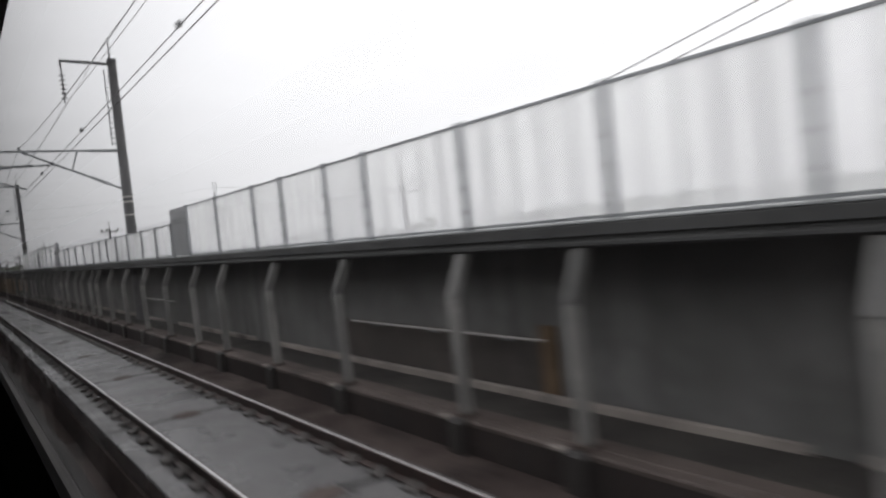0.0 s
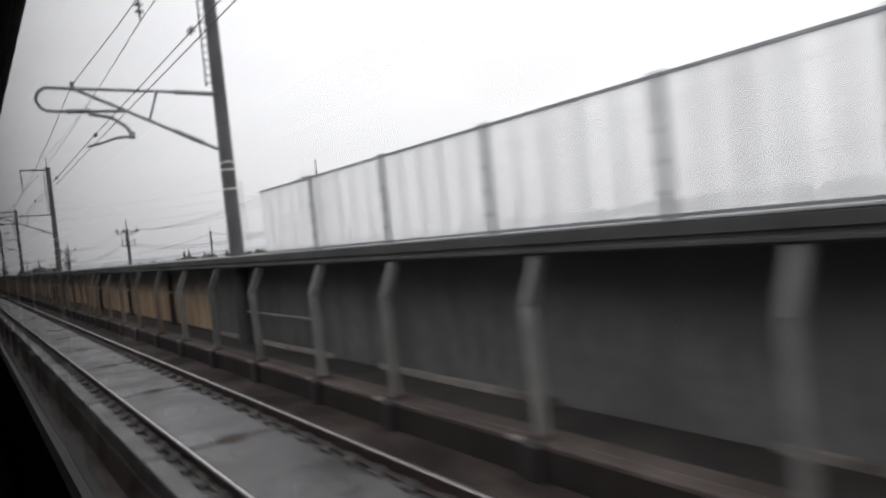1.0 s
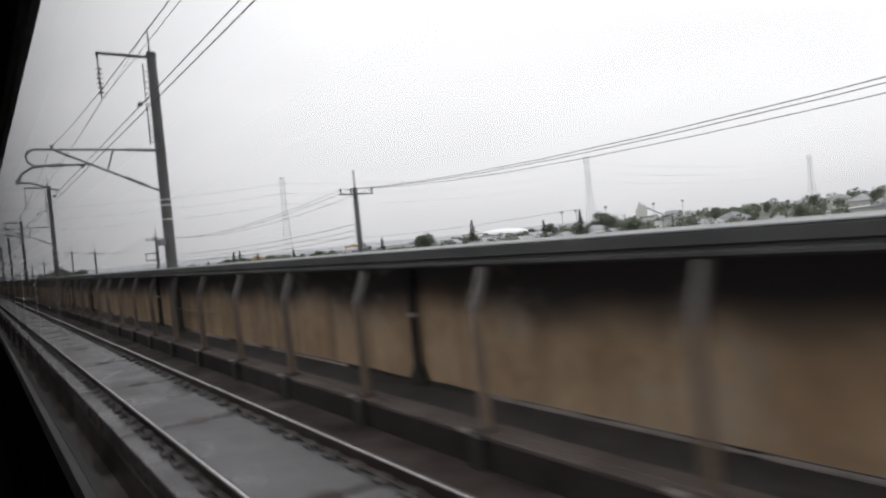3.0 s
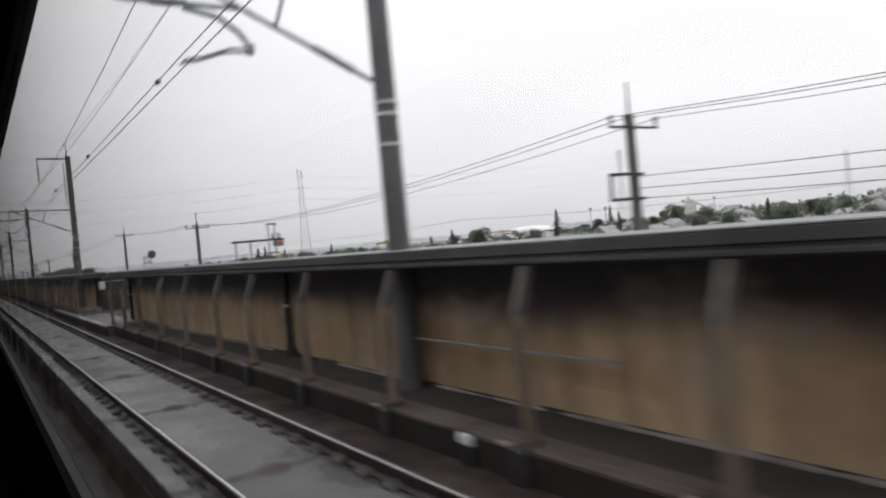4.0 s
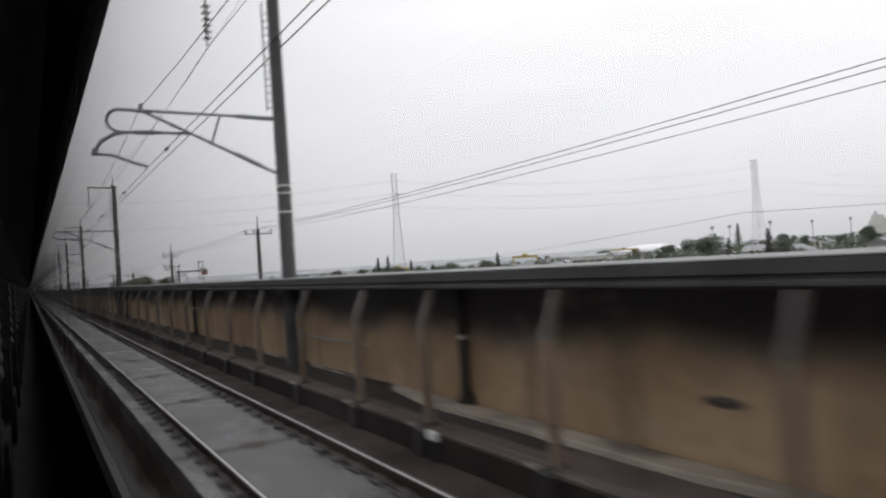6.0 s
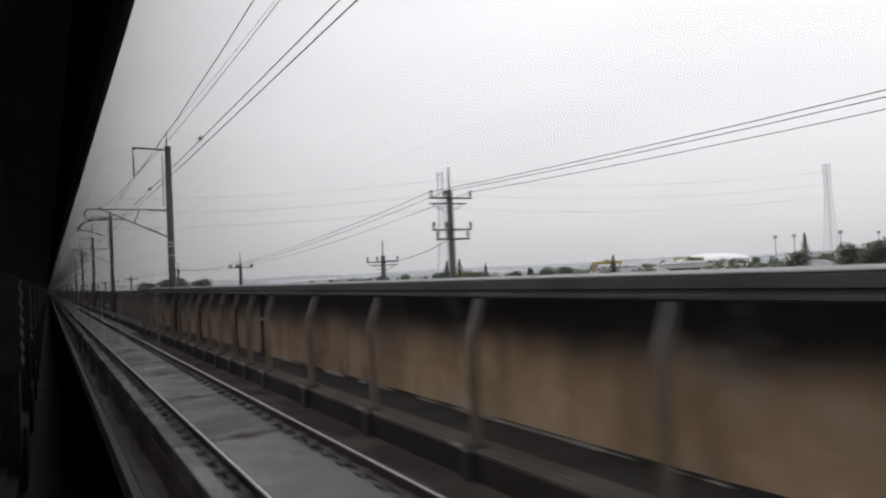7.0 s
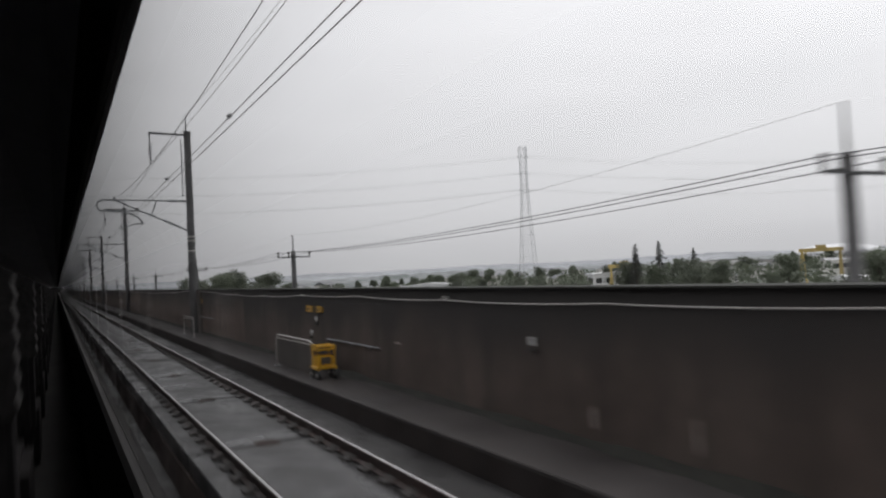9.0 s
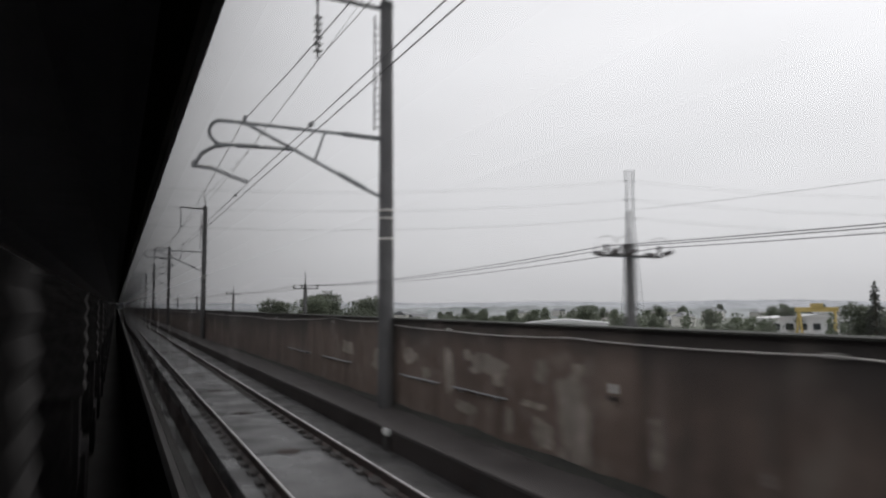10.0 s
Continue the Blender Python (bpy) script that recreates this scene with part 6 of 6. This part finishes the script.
def window_glass():
    """Clear window glass: what is behind it, and the gloss that grows as it is looked along."""
    m = bpy.data.materials.new("carriage_window_glass")
    m.use_nodes = True
    n, l = m.node_tree.nodes, m.node_tree.links
    tr = n.new("ShaderNodeBsdfTransparent")
    tr.inputs["Color"].default_value = (0.95, 0.95, 0.955, 1)
    gl = n.new("ShaderNodeBsdfGlossy")
    gl.inputs["Roughness"].default_value = 0.0
    fr = n.new("ShaderNodeFresnel")
    fr.inputs["IOR"].default_value = 2.0        # both faces of the glass together
    mx = n.new("ShaderNodeMixShader")
    l.new(fr.outputs[0], mx.inputs[0])
    l.new(tr.outputs[0], mx.inputs[1])
    l.new(gl.outputs[0], mx.inputs[2])
    l.new(mx.outputs[0], n["Material Output"].inputs["Surface"])
    return m


def clear_edge():
    m = bpy.data.materials.new("carriage_window_outer_face")
    m.use_nodes = True
    n, l = m.node_tree.nodes, m.node_tree.links
    tr = n.new("ShaderNodeBsdfTransparent")
    l.new(tr.outputs[0], n["Material Output"].inputs["Surface"])
    return m


PANE, PANE_BACK = window_glass(), clear_edge()
IN_X, PANE_X, OUT_X = 0.15, 0.172, 0.21       # lining, glass and skin of the window side
HEAD_Z, SILL_Z = EYE + 0.715, EYE - 0.49       # the window band
FLOOR_Z = 1.05


def carriage():
    """A carriage with one long band of window on the side that is looked through."""
    c = empty("train_carriage")
    tagged(c, "grey train carriage with a long window and a dark lining", "carriage", group="train carriages")
    L = 25.0
    bm = bmesh.new()
    prism(bm, [(-3.36, FLOOR_Z - 0.15), (0.19, FLOOR_Z - 0.15), (0.19, FLOOR_Z), (-3.36, FLOOR_Z)], 0, L)
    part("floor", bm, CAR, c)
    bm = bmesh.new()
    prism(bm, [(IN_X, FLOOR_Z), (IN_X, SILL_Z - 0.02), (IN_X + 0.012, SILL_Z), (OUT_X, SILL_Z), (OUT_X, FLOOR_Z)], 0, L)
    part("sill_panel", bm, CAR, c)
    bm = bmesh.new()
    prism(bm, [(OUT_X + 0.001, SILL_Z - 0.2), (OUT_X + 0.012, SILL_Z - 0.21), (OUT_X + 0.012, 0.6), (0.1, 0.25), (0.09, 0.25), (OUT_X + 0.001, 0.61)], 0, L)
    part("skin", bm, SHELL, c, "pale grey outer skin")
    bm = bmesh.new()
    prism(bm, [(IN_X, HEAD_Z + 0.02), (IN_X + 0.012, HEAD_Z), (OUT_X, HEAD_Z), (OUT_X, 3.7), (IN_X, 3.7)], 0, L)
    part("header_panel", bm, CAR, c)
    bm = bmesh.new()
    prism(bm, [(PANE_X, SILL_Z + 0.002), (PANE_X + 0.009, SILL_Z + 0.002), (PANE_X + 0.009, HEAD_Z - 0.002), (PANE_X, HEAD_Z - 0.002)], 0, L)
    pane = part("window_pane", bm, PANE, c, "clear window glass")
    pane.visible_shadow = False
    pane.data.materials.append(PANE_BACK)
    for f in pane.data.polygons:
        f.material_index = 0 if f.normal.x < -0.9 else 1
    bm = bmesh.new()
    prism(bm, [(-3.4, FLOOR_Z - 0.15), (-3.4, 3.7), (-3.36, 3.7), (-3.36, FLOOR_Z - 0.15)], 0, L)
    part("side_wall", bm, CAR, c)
    bm = bmesh.new()
    prism(bm, [(0.22, 3.7), (0.05, 4.25), (-0.6, 4.6), (-2.6, 4.6), (-3.25, 4.25), (-3.42, 3.7), (-3.36, 3.7), (-3.2, 4.2), (-2.58, 4.52), (-0.62, 4.52), (0.0, 4.2), (0.15, 3.7)], 0, L)
    part("roof", bm, SHELL, c, "pale grey roof")
    for y in (3.5, L - 4.0):
        bm = bmesh.new()
        box(bm, -2.9, -0.3, y - 1.6, y + 1.6, 0.5, 0.72)
        box(bm, -2.0, -1.2, y - 0.3, y + 0.3, 0.72, FLOOR_Z - 0.15)
        b = part("bogie", bm, STEEL_DARK, c)
        for dy in (-1.25, 1.25):
            for x in (-2.32, -0.88):
                bm = bmesh.new()
                rod(bm, (x - 0.06, y + dy, 0.43), (x + 0.06, y + dy, 0.43), 0.43, seg=20)
                part("wheel", bm, RAIL_SIDE, b)
    return c


car0 = carriage()
car0.location = (0, Y0 * U, 0)
for k in range(1, 42):
    copy_thing(car0, at(0, Y0 + 25.0 * k, 0))
# Added wall that keeps bright sky out of the carriages' far end.
bm = bmesh.new()
prism(bm, [(-3.4, FLOOR_Z - 0.15), (0.21, FLOOR_Z - 0.15), (0.21, 3.7), (-0.6, 4.6), (-2.6, 4.6), (-3.4, 3.7)], Y0 + 1050.02, Y0 + 1050.3)
tagged(part("carriage_bulkhead", bm, CAR), "added dark wall that closes off the last carriage", "bulkhead", kind="structure")


def train_seat():
    """A single row seat: a padded back with a rounded shoulder, its head cover and the cushion."""
    z = FLOOR_Z
    bm = bmesh.new()
    prism(bm, [(-0.86, 0.42), (-0.13, 0.42), (-0.115, 0.5), (-0.115, 1.18), (-0.14, 1.26), (-0.2, 1.3), (-0.79, 1.3), (-0.85, 1.26), (-0.875, 1.18), (-0.875, 0.5)], 0, 0.16)
    for v in bm.verts:
        v.co.y -= 0.26 * (v.co.z - 0.42)
    bmesh.ops.bevel(bm, geom=bm.edges[:], offset=0.025, segments=2, affect='EDGES')
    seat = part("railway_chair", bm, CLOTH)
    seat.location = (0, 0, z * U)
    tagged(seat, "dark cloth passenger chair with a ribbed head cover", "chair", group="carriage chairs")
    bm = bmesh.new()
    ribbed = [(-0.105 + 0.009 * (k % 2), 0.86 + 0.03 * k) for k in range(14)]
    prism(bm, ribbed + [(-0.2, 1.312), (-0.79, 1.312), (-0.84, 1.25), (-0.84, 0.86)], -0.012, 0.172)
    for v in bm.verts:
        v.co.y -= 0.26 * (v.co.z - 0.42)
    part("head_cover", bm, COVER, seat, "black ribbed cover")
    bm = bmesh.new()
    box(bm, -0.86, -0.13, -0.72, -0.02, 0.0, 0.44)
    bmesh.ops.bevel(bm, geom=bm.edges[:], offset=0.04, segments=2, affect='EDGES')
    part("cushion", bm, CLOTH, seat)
    return seat


seat0 = train_seat()
seat0.location.y = (Y0 + 1.6) * U
for k in range(1, 340):
    copy_thing(seat0, at(0, Y0 + 1.6 + 1.95 * k, FLOOR_Z))

# ---- pieces of the track, last ----
bm = bmesh.new()
box(bm, -1.12, 1.05, 0.05, 4.65, -0.42, -0.18)
bmesh.ops.bevel(bm, geom=[e for e in bm.edges if all(v.co.z > -0.2 for v in e.verts)], offset=0.015, segments=1, affect='EDGES')
slab_me = mesh_of("slab", bm, SLAB)
dark_slab_me = slab_me.copy()
dark_slab_me.materials[0] = SLAB_DARK
bm = bmesh.new()
rod(bm, (0, 0, -0.42), (0, 0, -0.172), 0.2, seg=18)
stop_me = mesh_of("slab_stopper", bm, BED)
for i in range(190):
    same_part("slab", slab_me if i < 94 else dark_slab_me, track_b, ROAD, -11.6 + 4.7 * i)
    same_part("slab_stopper", stop_me, track_b, ROAD, -11.6 + 4.7 * i)
for i in range(60):
    same_part("slab", slab_me, track_a, -1.6, -11.6 + 4.7 * i)


def fastener(bm, x, y):
    prism(bm, [(x - 0.17, -0.179), (x - 0.16, -0.15), (x - 0.085, -0.135), (x - 0.03, -0.11), (x - 0.02, -0.179)], y - 0.09, y + 0.09)
    prism(bm, [(x + 0.02, -0.179), (x + 0.03, -0.11), (x + 0.085, -0.135), (x + 0.16, -0.15), (x + 0.17, -0.179)], y - 0.09, y + 0.09)


bm = bmesh.new()
fastener(bm, 0, 0)
fast_me = mesh_of("rail_fastener", bm, FAST)
XR = (ROAD - 0.7175, ROAD + 0.7175)
for k in range(75):
    for x in XR:
        same_part("rail_fastener", fast_me, track_b, x, 600 + 0.62 * k)
vs, fs = [], []
prof = [(-0.17, -0.179), (-0.16, -0.15), (-0.085, -0.135), (-0.03, -0.11), (0.03, -0.11), (0.085, -0.135), (0.16, -0.15), (0.17, -0.179)]
for k in range(int((600 + 12) / 0.62)):
    for x in XR:
        y, i = -12 + 0.62 * k, len(vs)
        for dy in (-0.09, 0.09):
            vs += [((x + a) * U, (y + dy) * U, b * U) for a, b in prof]
        fs += [(i + j, i + j + 1, i + 8 + j + 1, i + 8 + j) for j in range(7)] + [tuple(range(i, i + 8)), tuple(range(i + 15, i + 7, -1))]
me = bpy.data.meshes.new("rail_fasteners")
me.from_pydata(vs, [], fs)
me.materials.append(FAST)
fo = new("rail_fasteners", me)
fo.parent = track_b
tagged(fo, "rows of dark iron rail fasteners", kind="stuff")
